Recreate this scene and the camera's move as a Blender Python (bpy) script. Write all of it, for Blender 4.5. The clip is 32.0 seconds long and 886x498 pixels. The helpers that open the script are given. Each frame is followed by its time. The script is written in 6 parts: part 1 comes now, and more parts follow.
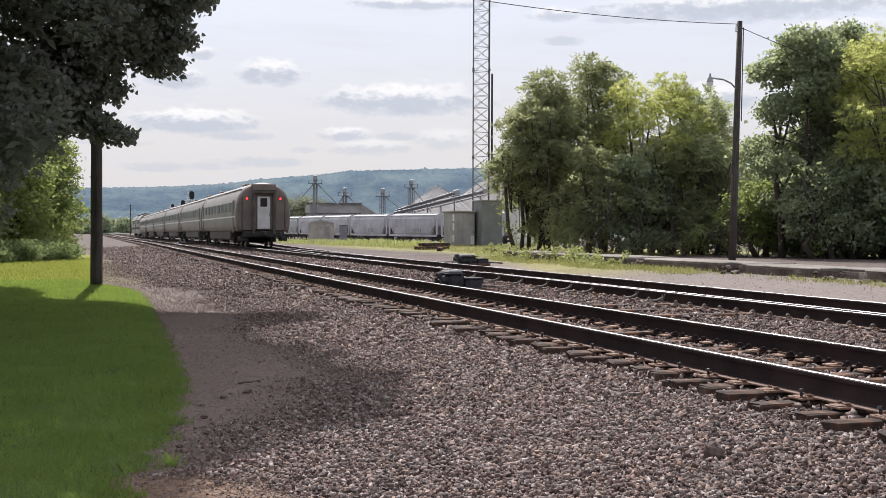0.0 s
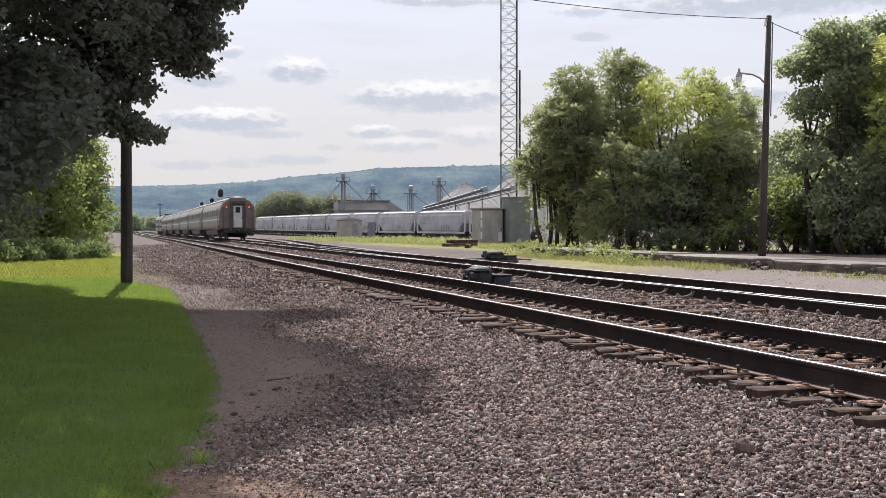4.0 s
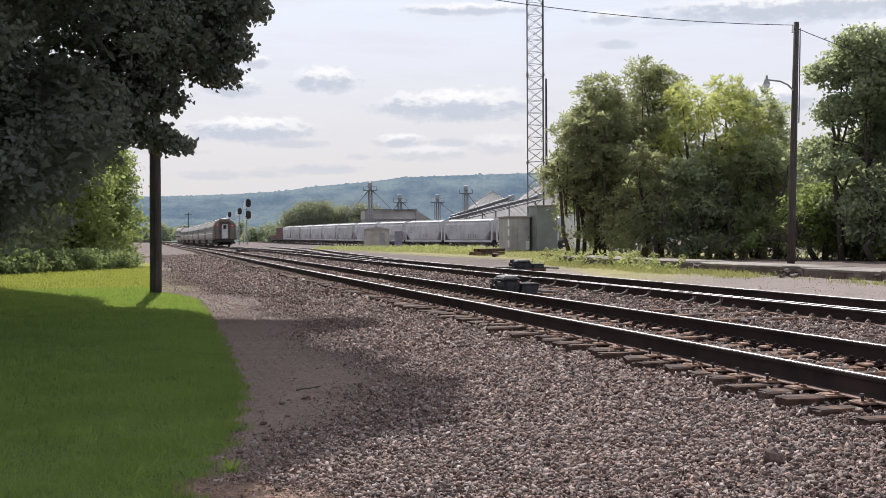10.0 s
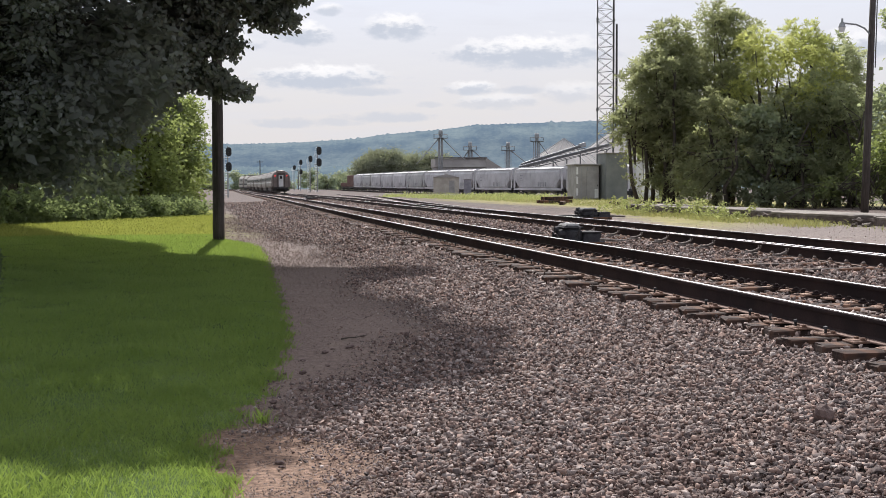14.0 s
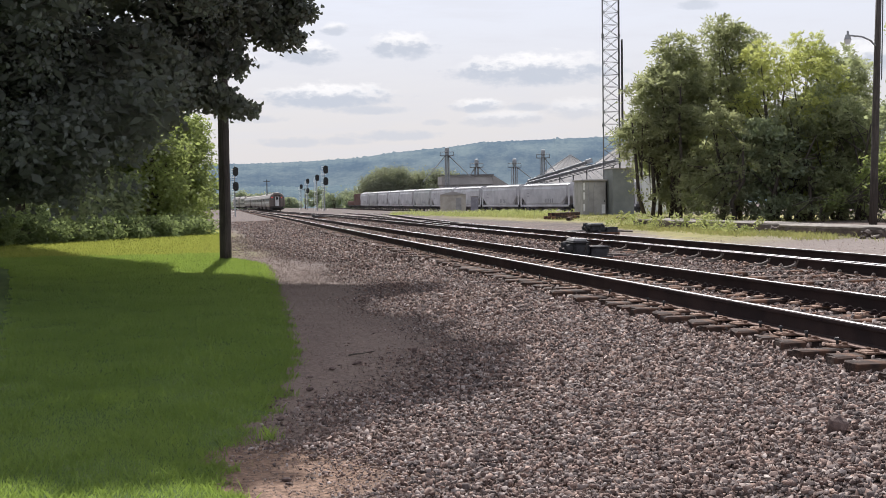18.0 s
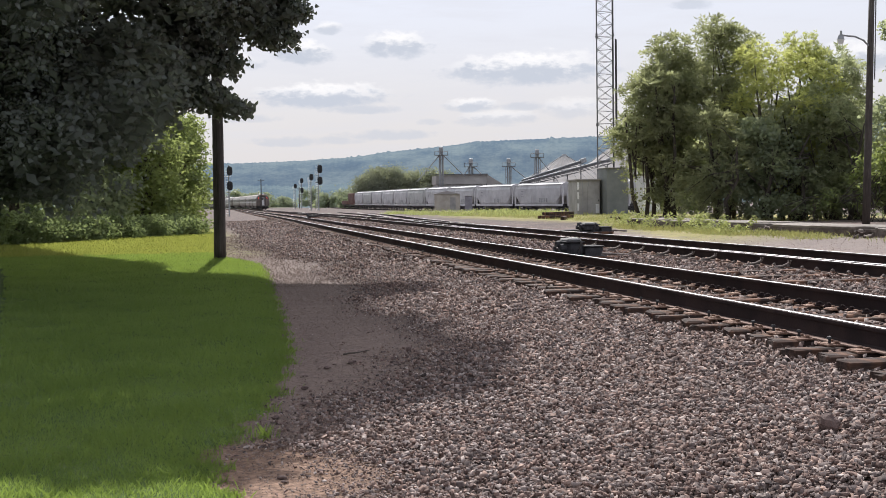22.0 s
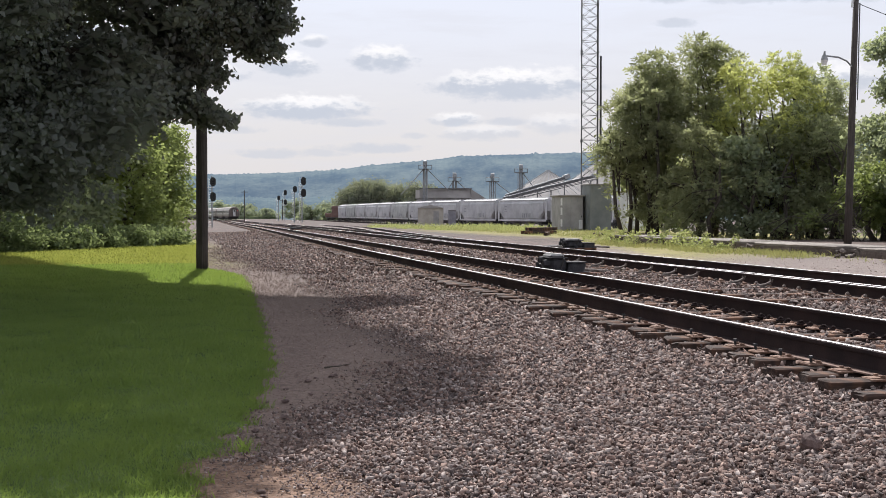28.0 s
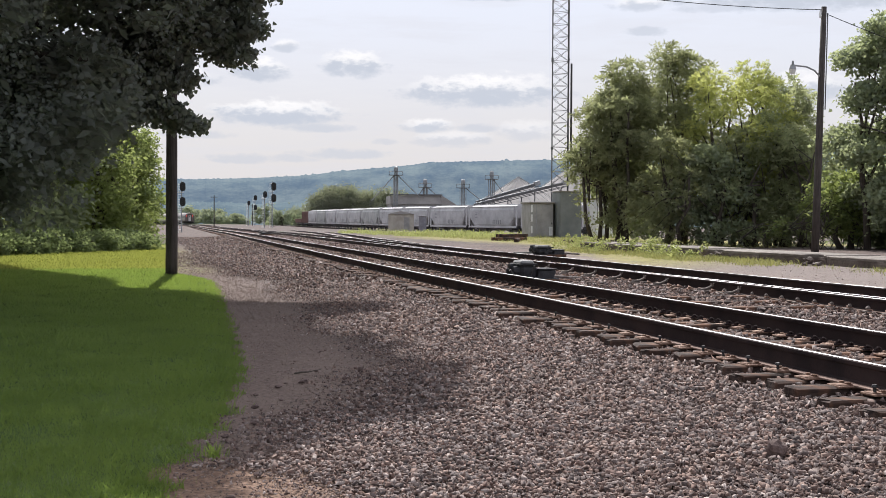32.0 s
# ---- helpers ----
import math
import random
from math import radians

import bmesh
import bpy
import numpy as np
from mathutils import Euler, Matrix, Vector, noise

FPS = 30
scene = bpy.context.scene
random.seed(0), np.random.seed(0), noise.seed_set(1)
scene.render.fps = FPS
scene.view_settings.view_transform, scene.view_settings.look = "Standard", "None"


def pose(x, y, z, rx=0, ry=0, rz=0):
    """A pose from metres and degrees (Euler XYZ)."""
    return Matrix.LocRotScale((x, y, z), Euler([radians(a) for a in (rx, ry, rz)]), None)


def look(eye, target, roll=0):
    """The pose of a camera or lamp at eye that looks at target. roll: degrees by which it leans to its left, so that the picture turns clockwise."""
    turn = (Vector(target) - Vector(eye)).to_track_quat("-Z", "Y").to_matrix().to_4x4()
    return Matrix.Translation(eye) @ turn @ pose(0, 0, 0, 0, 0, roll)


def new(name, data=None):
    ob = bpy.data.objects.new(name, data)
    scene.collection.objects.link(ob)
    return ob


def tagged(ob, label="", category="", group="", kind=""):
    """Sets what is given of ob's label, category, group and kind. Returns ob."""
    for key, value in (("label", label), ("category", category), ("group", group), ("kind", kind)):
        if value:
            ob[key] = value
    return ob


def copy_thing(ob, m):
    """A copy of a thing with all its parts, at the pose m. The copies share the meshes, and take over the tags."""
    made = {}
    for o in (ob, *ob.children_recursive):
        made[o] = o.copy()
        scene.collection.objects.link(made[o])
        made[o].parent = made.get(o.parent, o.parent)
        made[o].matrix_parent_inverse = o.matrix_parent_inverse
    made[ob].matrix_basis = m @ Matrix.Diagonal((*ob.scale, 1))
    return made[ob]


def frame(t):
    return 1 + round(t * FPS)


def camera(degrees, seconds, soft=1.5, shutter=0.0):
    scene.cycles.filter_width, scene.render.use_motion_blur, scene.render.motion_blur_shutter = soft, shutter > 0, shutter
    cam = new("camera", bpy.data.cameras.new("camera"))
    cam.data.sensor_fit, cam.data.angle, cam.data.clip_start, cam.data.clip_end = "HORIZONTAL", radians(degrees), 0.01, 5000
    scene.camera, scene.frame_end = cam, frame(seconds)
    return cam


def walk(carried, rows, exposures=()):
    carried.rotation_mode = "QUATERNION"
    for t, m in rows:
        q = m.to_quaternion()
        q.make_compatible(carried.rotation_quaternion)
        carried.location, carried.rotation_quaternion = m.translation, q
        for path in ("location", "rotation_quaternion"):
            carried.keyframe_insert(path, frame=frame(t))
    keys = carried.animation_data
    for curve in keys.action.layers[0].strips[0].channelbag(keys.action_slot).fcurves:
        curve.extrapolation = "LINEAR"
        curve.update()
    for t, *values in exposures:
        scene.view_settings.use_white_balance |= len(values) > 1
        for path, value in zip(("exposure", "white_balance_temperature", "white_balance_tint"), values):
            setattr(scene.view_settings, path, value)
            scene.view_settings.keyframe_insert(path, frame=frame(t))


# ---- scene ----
cam = camera(38.8, 32.0, soft=0.9)
PATH = [
    (0, (-0.019, -0.016, 1.513), (0.569, 1.895, 1.48), 0.2),
    (0.5, (-0.018, -0.007, 1.513), (0.555, 1.909, 1.481), 0.2),
    (1, (-0.024, -0.028, 1.517), (0.522, 1.896, 1.493), 0.2),
    (1.5, (-0.022, -0.028, 1.514), (0.516, 1.898, 1.491), -0.0),
    (2, (-0.012, -0.029, 1.514), (0.532, 1.895, 1.492), -0.4),
    (2.5, (-0.02, -0.036, 1.515), (0.528, 1.887, 1.487), -0.2),
    (4.5, (-0.023, -0.017, 1.511), (0.518, 1.908, 1.473), 0.1),
    (5, (-0.032, -0.016, 1.513), (0.497, 1.912, 1.474), 0.1),
    (5.5, (-0.024, -0.007, 1.51), (0.5, 1.922, 1.469), 0.1),
    (6, (-0.027, -0.021, 1.513), (0.493, 1.91, 1.474), -0.0),
    (6.5, (-0.03, -0.03, 1.517), (0.491, 1.901, 1.476), -0.1),
    (7, (-0.025, -0.02, 1.514), (0.495, 1.911, 1.473), -0.2),
    (7.5, (-0.028, -0.011, 1.513), (0.488, 1.921, 1.477), -0.2),
    (8, (-0.03, -0.017, 1.517), (0.478, 1.917, 1.484), -0.2),
    (8.5, (-0.03, -0.033, 1.518), (0.476, 1.902, 1.489), -0.5),
    (9, (-0.017, -0.023, 1.511), (0.491, 1.912, 1.484), -0.5),
    (9.5, (-0.029, -0.033, 1.515), (0.48, 1.901, 1.489), -0.5),
    (10, (-0.034, -0.048, 1.519), (0.47, 1.888, 1.495), -0.3),
    (10.5, (-0.029, -0.064, 1.516), (0.47, 1.873, 1.493), -0.5),
    (11, (0.0, -0.063, 1.51), (0.507, 1.871, 1.471), -1.9),
    (11.5, (0.074, -0.037, 1.505), (0.594, 1.893, 1.433), -3.1),
    (12, (0.184, -0.018, 1.5), (0.725, 1.906, 1.424), -1.2),
    (12.5, (0.182, 0.021, 1.515), (0.666, 1.958, 1.403), -1.1),
    (13, (0.137, 0.135, 1.506), (0.643, 2.069, 1.432), 0.2),
    (13.5, (0.119, 0.196, 1.498), (0.596, 2.136, 1.399), 0.2),
    (14, (0.254, 0.194, 1.503), (0.647, 2.152, 1.397), -0.2),
    (14.5, (0.358, 0.224, 1.498), (0.788, 2.176, 1.413), 1.3),
    (16.5, (0.278, 0.247, 1.472), (0.721, 2.197, 1.411), -0.6),
    (17, (0.275, 0.257, 1.47), (0.724, 2.204, 1.403), -0.8),
    (17.5, (0.27, 0.255, 1.472), (0.707, 2.205, 1.4), -0.6),
    (18, (0.271, 0.263, 1.472), (0.653, 2.225, 1.394), -0.8),
    (18.5, (0.264, 0.251, 1.475), (0.621, 2.217, 1.391), -0.7),
    (19, (0.266, 0.232, 1.472), (0.63, 2.197, 1.389), -1.5),
    (19.5, (0.277, 0.221, 1.469), (0.672, 2.18, 1.375), -1.4),
    (20, (0.269, 0.242, 1.47), (0.674, 2.198, 1.374), -0.9),
    (20.5, (0.266, 0.252, 1.472), (0.668, 2.21, 1.388), -0.7),
    (21, (0.266, 0.259, 1.474), (0.663, 2.218, 1.399), -0.7),
    (21.5, (0.268, 0.242, 1.47), (0.658, 2.202, 1.397), -0.9),
    (22, (0.262, 0.221, 1.474), (0.653, 2.181, 1.395), -0.8),
    (22.5, (0.265, 0.223, 1.47), (0.658, 2.182, 1.386), -0.8),
    (23, (0.265, 0.236, 1.471), (0.657, 2.195, 1.383), -0.6),
    (23.5, (0.263, 0.239, 1.47), (0.655, 2.199, 1.383), -1.0),
    (24, (0.267, 0.228, 1.475), (0.671, 2.185, 1.408), -1.6),
    (24.5, (0.267, 0.238, 1.475), (0.688, 2.192, 1.401), -0.9),
    (26.5, (0.267, 0.234, 1.472), (0.686, 2.188, 1.398), -0.1),
    (27, (0.265, 0.227, 1.475), (0.689, 2.18, 1.414), 0.0),
    (27.5, (0.265, 0.238, 1.478), (0.687, 2.192, 1.422), -0.1),
    (28, (0.263, 0.245, 1.477), (0.681, 2.2, 1.42), 0.0),
    (28.5, (0.259, 0.245, 1.472), (0.679, 2.199, 1.408), 0.3),
    (29, (0.266, 0.239, 1.475), (0.692, 2.192, 1.405), -0.2),
    (29.5, (0.261, 0.241, 1.472), (0.697, 2.191, 1.403), -0.0),
    (30, (0.268, 0.237, 1.474), (0.71, 2.187, 1.411), 0.1),
    (30.5, (0.262, 0.241, 1.476), (0.718, 2.187, 1.418), -0.7),
    (31, (0.26, 0.23, 1.48), (0.715, 2.177, 1.437), 0.1),
    (31.5, (0.26, 0.211, 1.476), (0.716, 2.157, 1.434), 0.1),
    (32, (0.254, 0.215, 1.478), (0.718, 2.16, 1.431), 0.3),
]
walk(cam, [(t, look(eye, target, roll)) for t, eye, target, roll in PATH])


# ---- light ----
scene.view_settings.exposure = 0.36
SUN_AZ, SUN_EL = 4.5, 47.0
sun = new("sun", bpy.data.lights.new("sun", "SUN"))
sun.data.energy, sun.data.angle, sun.data.color = 4.7, radians(0.6), (1.0, 0.965, 0.94)
sun_way = Vector((math.sin(radians(SUN_AZ)) * math.cos(radians(SUN_EL)), math.cos(radians(SUN_AZ)) * math.cos(radians(SUN_EL)), math.sin(radians(SUN_EL))))
sun.matrix_world = look(sun_way * 60, (0, 0, 0))


class Nodes:
    """A short way to write node trees."""

    def __init__(self, tree):
        self.tree = tree
        tree.nodes.clear()

    def add(self, kind, ins=None, operation="", use_clamp=False, data_type="", blend_type="", interpolation_type=""):
        n = self.tree.nodes.new(kind)
        if data_type:
            n.data_type = data_type
        if blend_type:
            n.blend_type = blend_type
        if operation:
            n.operation = operation
        if use_clamp:
            n.use_clamp = True
        if interpolation_type:
            n.interpolation_type = interpolation_type
        for k, v in (ins or {}).items():
            if isinstance(v, bpy.types.NodeSocket):
                self.tree.links.new(v, n.inputs[k])
            elif v is not None:
                n.inputs[k].default_value = v
        return n

    def math(self, op, a, b=0.0, c=0.0, clamp=False):
        return self.add("ShaderNodeMath", {0: a, 1: b, 2: c}, operation=op, use_clamp=clamp).outputs[0]

    def mix(self, fac, a, b, blend="MIX"):
        n = self.add("ShaderNodeMix", {0: fac, 6: a, 7: b}, data_type="RGBA", blend_type=blend)
        return n.outputs[2]

    def noise(self, vec, scale, detail=4.0, rough=0.55):
        return self.add("ShaderNodeTexNoise", {"Vector": vec, "Scale": scale, "Detail": detail, "Roughness": rough}).outputs[0]

    def ramp(self, fac, stops):
        n = self.add("ShaderNodeValToRGB", {0: fac})
        e = n.color_ramp.elements
        while len(e) < len(stops):
            e.new(0.5)
        for el, (p, c) in zip(e, stops):
            el.position = p
            el.color = (*c, 1) if len(c) == 3 else c
        return n.outputs[0]

    def step(self, v, lo, hi):
        return self.add("ShaderNodeMapRange", {0: v, 1: lo, 2: hi, 3: 0.0, 4: 1.0}, interpolation_type="SMOOTHSTEP").outputs[0]


def make_world():
    w = bpy.data.worlds.new("sky")
    scene.world = w
    w.use_nodes = True
    N = Nodes(w.node_tree)
    sky = N.add("ShaderNodeTexSky")
    sky.sky_type, sky.sun_disc, sky.sun_elevation, sky.sun_rotation = "NISHITA", False, radians(SUN_EL), radians(SUN_AZ)
    sky.air_density, sky.dust_density, sky.ozone_density, sky.altitude = 1.3, 3.0, 1.5, 300.0
    co = N.add("ShaderNodeTexCoord").outputs["Generated"]
    sep = N.add("ShaderNodeSeparateXYZ", {0: co})
    x, y, z = sep.outputs
    az = N.math("MULTIPLY", N.math("ARCTAN2", x, y), 57.2958)
    el = N.math("MULTIPLY", N.math("ARCSINE", z), 57.2958)
    flat = N.add("ShaderNodeCombineXYZ", {0: az, 1: N.math("MULTIPLY", el, 1.9), 2: 0.0}).outputs[0]
    n1 = N.noise(flat, 1.15, 7, 0.60)
    n2 = N.noise(flat, 0.16, 3, 0.5)
    # clouds: azimuth, elevation, half width, half height, strength (degrees)
    clouds = [(9.3, 6.83, 1.29, 0.67, 1.0), (15.2, 5.67, 3.21, 0.85, 1.0), (5.9, 4.63, 2.57, 0.67, 1.0), (7.6, 4.07, 1.49, 0.26, 0.7), (5.1, 6.55, 1.13, 0.62, 1.0),
              (6.2, 7.67, 0.57, 0.33, 0.8), (12.7, 4.17, 1.03, 0.39, 0.85), (15.0, 4.11, 0.93, 0.23, 0.6), (13.8, 3.59, 1.59, 0.46, 0.5), (8.8, 2.89, 1.85, 0.28, 0.6),
              (4.4, 2.64, 1.59, 0.26, 0.55), (10.7, 3.48, 0.51, 0.18, 0.5), (17.2, 3.94, 1.18, 0.57, 0.45), (6.5, 2.68, 1.03, 0.21, 0.5), (2.3, 3.71, 1.54, 0.23, 0.5),
              (15.9, 10.05, 2.83, 0.31, 0.9), (22.2, 9.54, 1.16, 0.36, 0.8), (25.4, 9.32, 1.54, 0.26, 0.6), (30.8, 9.66, 5.91, 0.82, 1.0), (22.6, 8.37, 0.77, 0.26, 0.7),
              (29.4, 5.65, 1.54, 0.87, 0.85), (34.4, 8.43, 2.31, 0.64, 0.7), (1.0, 6.2, 2.0, 0.5, 0.8), (40.0, 7.0, 3.5, 0.9, 0.9), (-6.0, 8.0, 3.0, 0.8, 0.8)]
    total, under = None, None
    wob = N.math("MULTIPLY", N.math("SUBTRACT", n1, 0.5), 3.4)
    for a, e, hw, hh, s in clouds:
        dx = N.math("DIVIDE", N.math("SUBTRACT", az, a), hw * 1.12)
        dy = N.math("DIVIDE", N.math("SUBTRACT", el, e), hh)
        # flat below, heaped above
        dz = N.math("MAXIMUM", dy, N.math("MULTIPLY", dy, -1.5))
        r = N.math("ADD", N.math("MULTIPLY", dx, dx), N.math("MULTIPLY", dz, dz))
        f = N.math("ADD", N.math("SUBTRACT", 1.05, r), wob)
        f = N.math("MULTIPLY", N.step(f, -0.55, 0.95), s)
        high = N.math("ADD", dy, N.math("MULTIPLY", wob, -0.55))
        low = N.math("MULTIPLY", f, N.step(high, 0.85, 0.0)) if hh > 0.3 else f
        crest = N.math("MULTIPLY", f, N.step(high, -0.1, 0.5) if hh > 0.3 else 0.0)
        total = crest if total is None else N.math("MAXIMUM", total, crest)
        under = low if under is None else N.math("MAXIMUM", under, low)
    # loose cloud over the rest of the sky
    rest = N.math("MULTIPLY", N.step(N.math("ADD", n2, N.math("MULTIPLY", n1, 0.35)), 0.66, 0.95), N.step(el, 10.5, 16.0))
    total = N.math("MAXIMUM", total, rest)
    base = N.add("ShaderNodeVectorMath", {0: sky.outputs[0], 3: 0.095}, operation="SCALE").outputs[0]
    # summer haze whitens the low sky
    hz = N.math("ADD", N.math("MULTIPLY", N.step(el, 60.0, 12.0), 0.10), 0.82)
    pale = N.mix(N.step(el, 2.0, 11.0), (0.60, 0.588, 0.615, 1), (0.64, 0.67, 0.775, 1))
    base = N.mix(hz, base, pale)
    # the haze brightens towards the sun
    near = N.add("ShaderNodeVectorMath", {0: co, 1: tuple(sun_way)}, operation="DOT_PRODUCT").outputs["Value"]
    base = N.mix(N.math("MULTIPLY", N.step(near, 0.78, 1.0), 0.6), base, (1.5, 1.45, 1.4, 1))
    streak = N.noise(N.add("ShaderNodeCombineXYZ", {0: N.math("MULTIPLY", az, 0.35), 1: N.math("MULTIPLY", el, 2.4), 2: 3.0}).outputs[0], 0.6, 4, 0.6)
    base = N.mix(N.math("MULTIPLY", N.step(streak, 0.42, 0.7), 0.35), base, (0.59, 0.595, 0.65, 1))
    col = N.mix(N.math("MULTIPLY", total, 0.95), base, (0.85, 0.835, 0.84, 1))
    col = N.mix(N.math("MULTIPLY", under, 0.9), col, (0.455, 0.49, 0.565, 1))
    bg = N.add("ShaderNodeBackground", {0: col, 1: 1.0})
    out = N.add("ShaderNodeOutputWorld", {0: bg.outputs[0]})


make_world()


# ---- materials ----
def material(name, build):
    m = bpy.data.materials.new(name)
    m.use_nodes = True
    N = Nodes(m.node_tree)
    out = N.add("ShaderNodeOutputMaterial")
    sh = build(N)
    m.node_tree.links.new(sh, out.inputs[0])
    return m


def pbr(N, color, rough=0.7, metal=0.0, bump=None, dist=0.01, strength=0.6, spec=0.4):
    nrm = N.add("ShaderNodeBump", {"Height": bump, "Distance": dist, "Strength": strength}).outputs[0] if bump is not None else None
    return N.add("ShaderNodeBsdfPrincipled", {"Base Color": color, "Roughness": rough, "Metallic": metal, "Normal": nrm, "Specular IOR Level": spec}).outputs[0]


def c4(c):
    return (*c, 1)


def coords(N, kind="Object"):
    return N.add("ShaderNodeTexCoord").outputs[kind]


def plain(name, c1, c2, scale=3.0, rough=0.7, metal=0.0, dist=0.004, fine=40.0, spec=0.4):
    """Two-tone worn surface: broad patches and fine grain."""

    def build(N):
        co = coords(N)
        a = N.noise(co, scale, 5, 0.6)
        b = N.noise(co, fine, 4, 0.65)
        rnd = N.add("ShaderNodeObjectInfo").outputs["Random"]
        f = N.math("ADD", N.math("MULTIPLY", a, 0.7), N.math("MULTIPLY", b, 0.3))
        col = N.mix(N.step(f, 0.36, 0.64), c4(c1), c4(c2))
        col = N.mix(N.math("MULTIPLY", rnd, 0.25), col, c4([v * 0.6 for v in c1]))
        return pbr(N, col, N.math("ADD", N.math("MULTIPLY", b, 0.2), rough - 0.1), metal, b, dist, 0.6, spec)

    return material(name, build)


def leafy(name, c1, c2, trans=0.45, big=0.35, through_tint=(0.47, 0.51, 0.22), spec=0.3):
    """Leaves: each its own tint; light passes through them."""

    def build(N):
        geo = N.add("ShaderNodeNewGeometry")
        rnd = geo.outputs["Random Per Island"]
        patch = N.noise(geo.outputs["Position"], big, 2, 0.5)
        f = N.math("ADD", N.math("MULTIPLY", rnd, 0.6), N.math("MULTIPLY", N.step(patch, 0.35, 0.65), 0.4))
        col = N.mix(f, c4(c1), c4(c2))
        d = N.add("ShaderNodeBsdfPrincipled", {"Base Color": col, "Roughness": 0.5, "Specular IOR Level": spec}).outputs[0]
        tcol = N.mix(0.55, col, c4(through_tint))
        t = N.add("ShaderNodeBsdfTranslucent", {0: tcol}).outputs[0]
        return N.add("ShaderNodeMixShader", {0: trans, 1: d, 2: t}).outputs[0]

    return material(name, build)


def mat_ground():
    def build(N):
        p = N.add("ShaderNodeNewGeometry").outputs["Position"]
        sx = N.add("ShaderNodeSeparateXYZ", {0: p})
        x, y = sx.outputs[0], sx.outputs[1]
        fine = N.noise(p, 26, 5, 0.7)
        mid = N.noise(p, 2.2, 4, 0.6)
        big = N.noise(p, 0.28, 3, 0.5)
        cell = N.add("ShaderNodeTexVoronoi", {"Vector": p, "Scale": 16.0, "Randomness": 1.0})
        stone = N.ramp(cell.outputs["Color"], [(0.0, (0.035, 0.026, 0.024)), (0.5, (0.115, 0.088, 0.08)), (1.0, (0.27, 0.21, 0.19))])
        gravel = N.mix(0.55, N.mix(N.step(fine, 0.3, 0.7), (0.035, 0.026, 0.024, 1), (0.12, 0.09, 0.081, 1)), stone)
        warm = N.math("ADD", x, N.math("MULTIPLY", N.math("SUBTRACT", mid, 0.5), 2.5))
        path = N.math("MULTIPLY", N.step(warm, 3.4, 2.2), N.step(warm, -0.4, 0.5))
        dust = N.mix(N.step(fine, 0.35, 0.68), (0.104, 0.075, 0.064, 1), (0.222, 0.163, 0.137, 1))
        speck = N.noise(p, 7.0, 5, 0.75)
        col = N.mix(N.math("MULTIPLY", path, N.math("MULTIPLY_ADD", N.step(y, 60.0, 26.0), 0.45, 0.4)), gravel, dust)
        col = N.mix(N.math("MULTIPLY", N.step(N.noise(p, 1.1, 5, 0.7), 0.45, 0.62), 0.35), col, (0.20, 0.15, 0.128, 1))
        col = N.mix(N.math("MULTIPLY", N.math("MULTIPLY", N.step(speck, 0.5, 0.66), N.math("SUBTRACT", 1.0, path)), 0.4), col, (0.085, 0.07, 0.066, 1))
        fines = N.math("MULTIPLY", N.math("MULTIPLY", N.step(warm, 13.0, 13.8), N.step(warm, 19.5, 18.5)), N.step(y, 52.0, 40.0))
        col = N.mix(N.math("MULTIPLY", fines, 0.85), col, N.mix(N.step(fine, 0.35, 0.68), (0.14, 0.115, 0.104, 1), (0.29, 0.245, 0.225, 1)))
        col = N.mix(N.math("MULTIPLY", N.math("MULTIPLY", fines, N.step(speck, 0.5, 0.64)), 0.55), col, (0.10, 0.082, 0.075, 1))
        st = N.add("ShaderNodeVectorMath", {0: p, 1: (1.0, 0.22, 1.0)}, operation="MULTIPLY").outputs[0]
        mott = N.noise(st, 1.5, 6, 0.72)
        col = N.mix(N.math("MULTIPLY", N.math("MULTIPLY", N.step(mott, 0.44, 0.62), N.step(y, 22.0, 55.0)), 0.6), col, (0.07, 0.056, 0.052, 1))
        beyond = N.math("MULTIPLY", N.math("MULTIPLY", N.step(x, 12.0, 14.0), N.step(y, 55.0, 80.0)), N.step(mott, 0.62, 0.40))
        col = N.mix(N.math("MULTIPLY", beyond, 0.55), col, (0.085, 0.071, 0.066, 1))
        # sandy soil at the lawn's corner
        dx = N.math("SUBTRACT", x, 0.6)
        dy = N.math("MULTIPLY", N.math("SUBTRACT", y, 7.0), 0.8)
        r = N.math("ADD", N.math("SQRT", N.math("ADD", N.math("MULTIPLY", dx, dx), N.math("MULTIPLY", dy, dy))), N.math("MULTIPLY", N.math("SUBTRACT", mid, 0.5), 0.9))
        sand = N.mix(N.step(fine, 0.35, 0.68), (0.115, 0.070, 0.048, 1), (0.295, 0.188, 0.132, 1))
        col = N.mix(N.math("MULTIPLY", N.step(r, 1.05, 0.45), 0.85), col, sand)
        # dry weeds on the far side, meadow and fields beyond
        edge = N.math("MINIMUM", N.math("MULTIPLY_ADD", y, 0.165, -6.2), 2.9)
        far = N.math("MULTIPLY", N.step(N.math("SUBTRACT", N.math("ADD", x, N.math("MULTIPLY", N.math("SUBTRACT", mid, 0.5), 2.5)), edge), 14.2, 15.4), N.math("MULTIPLY", N.step(y, 29.0, 37.0), N.step(N.math("ADD", y, N.math("MULTIPLY", big, 60)), 140.0, 95.0)))
        far = N.math("MULTIPLY", far, N.math("SUBTRACT", 1.0, N.math("MULTIPLY", N.step(x, 17.7, 18.7), N.step(y, 56.0, 47.0))))
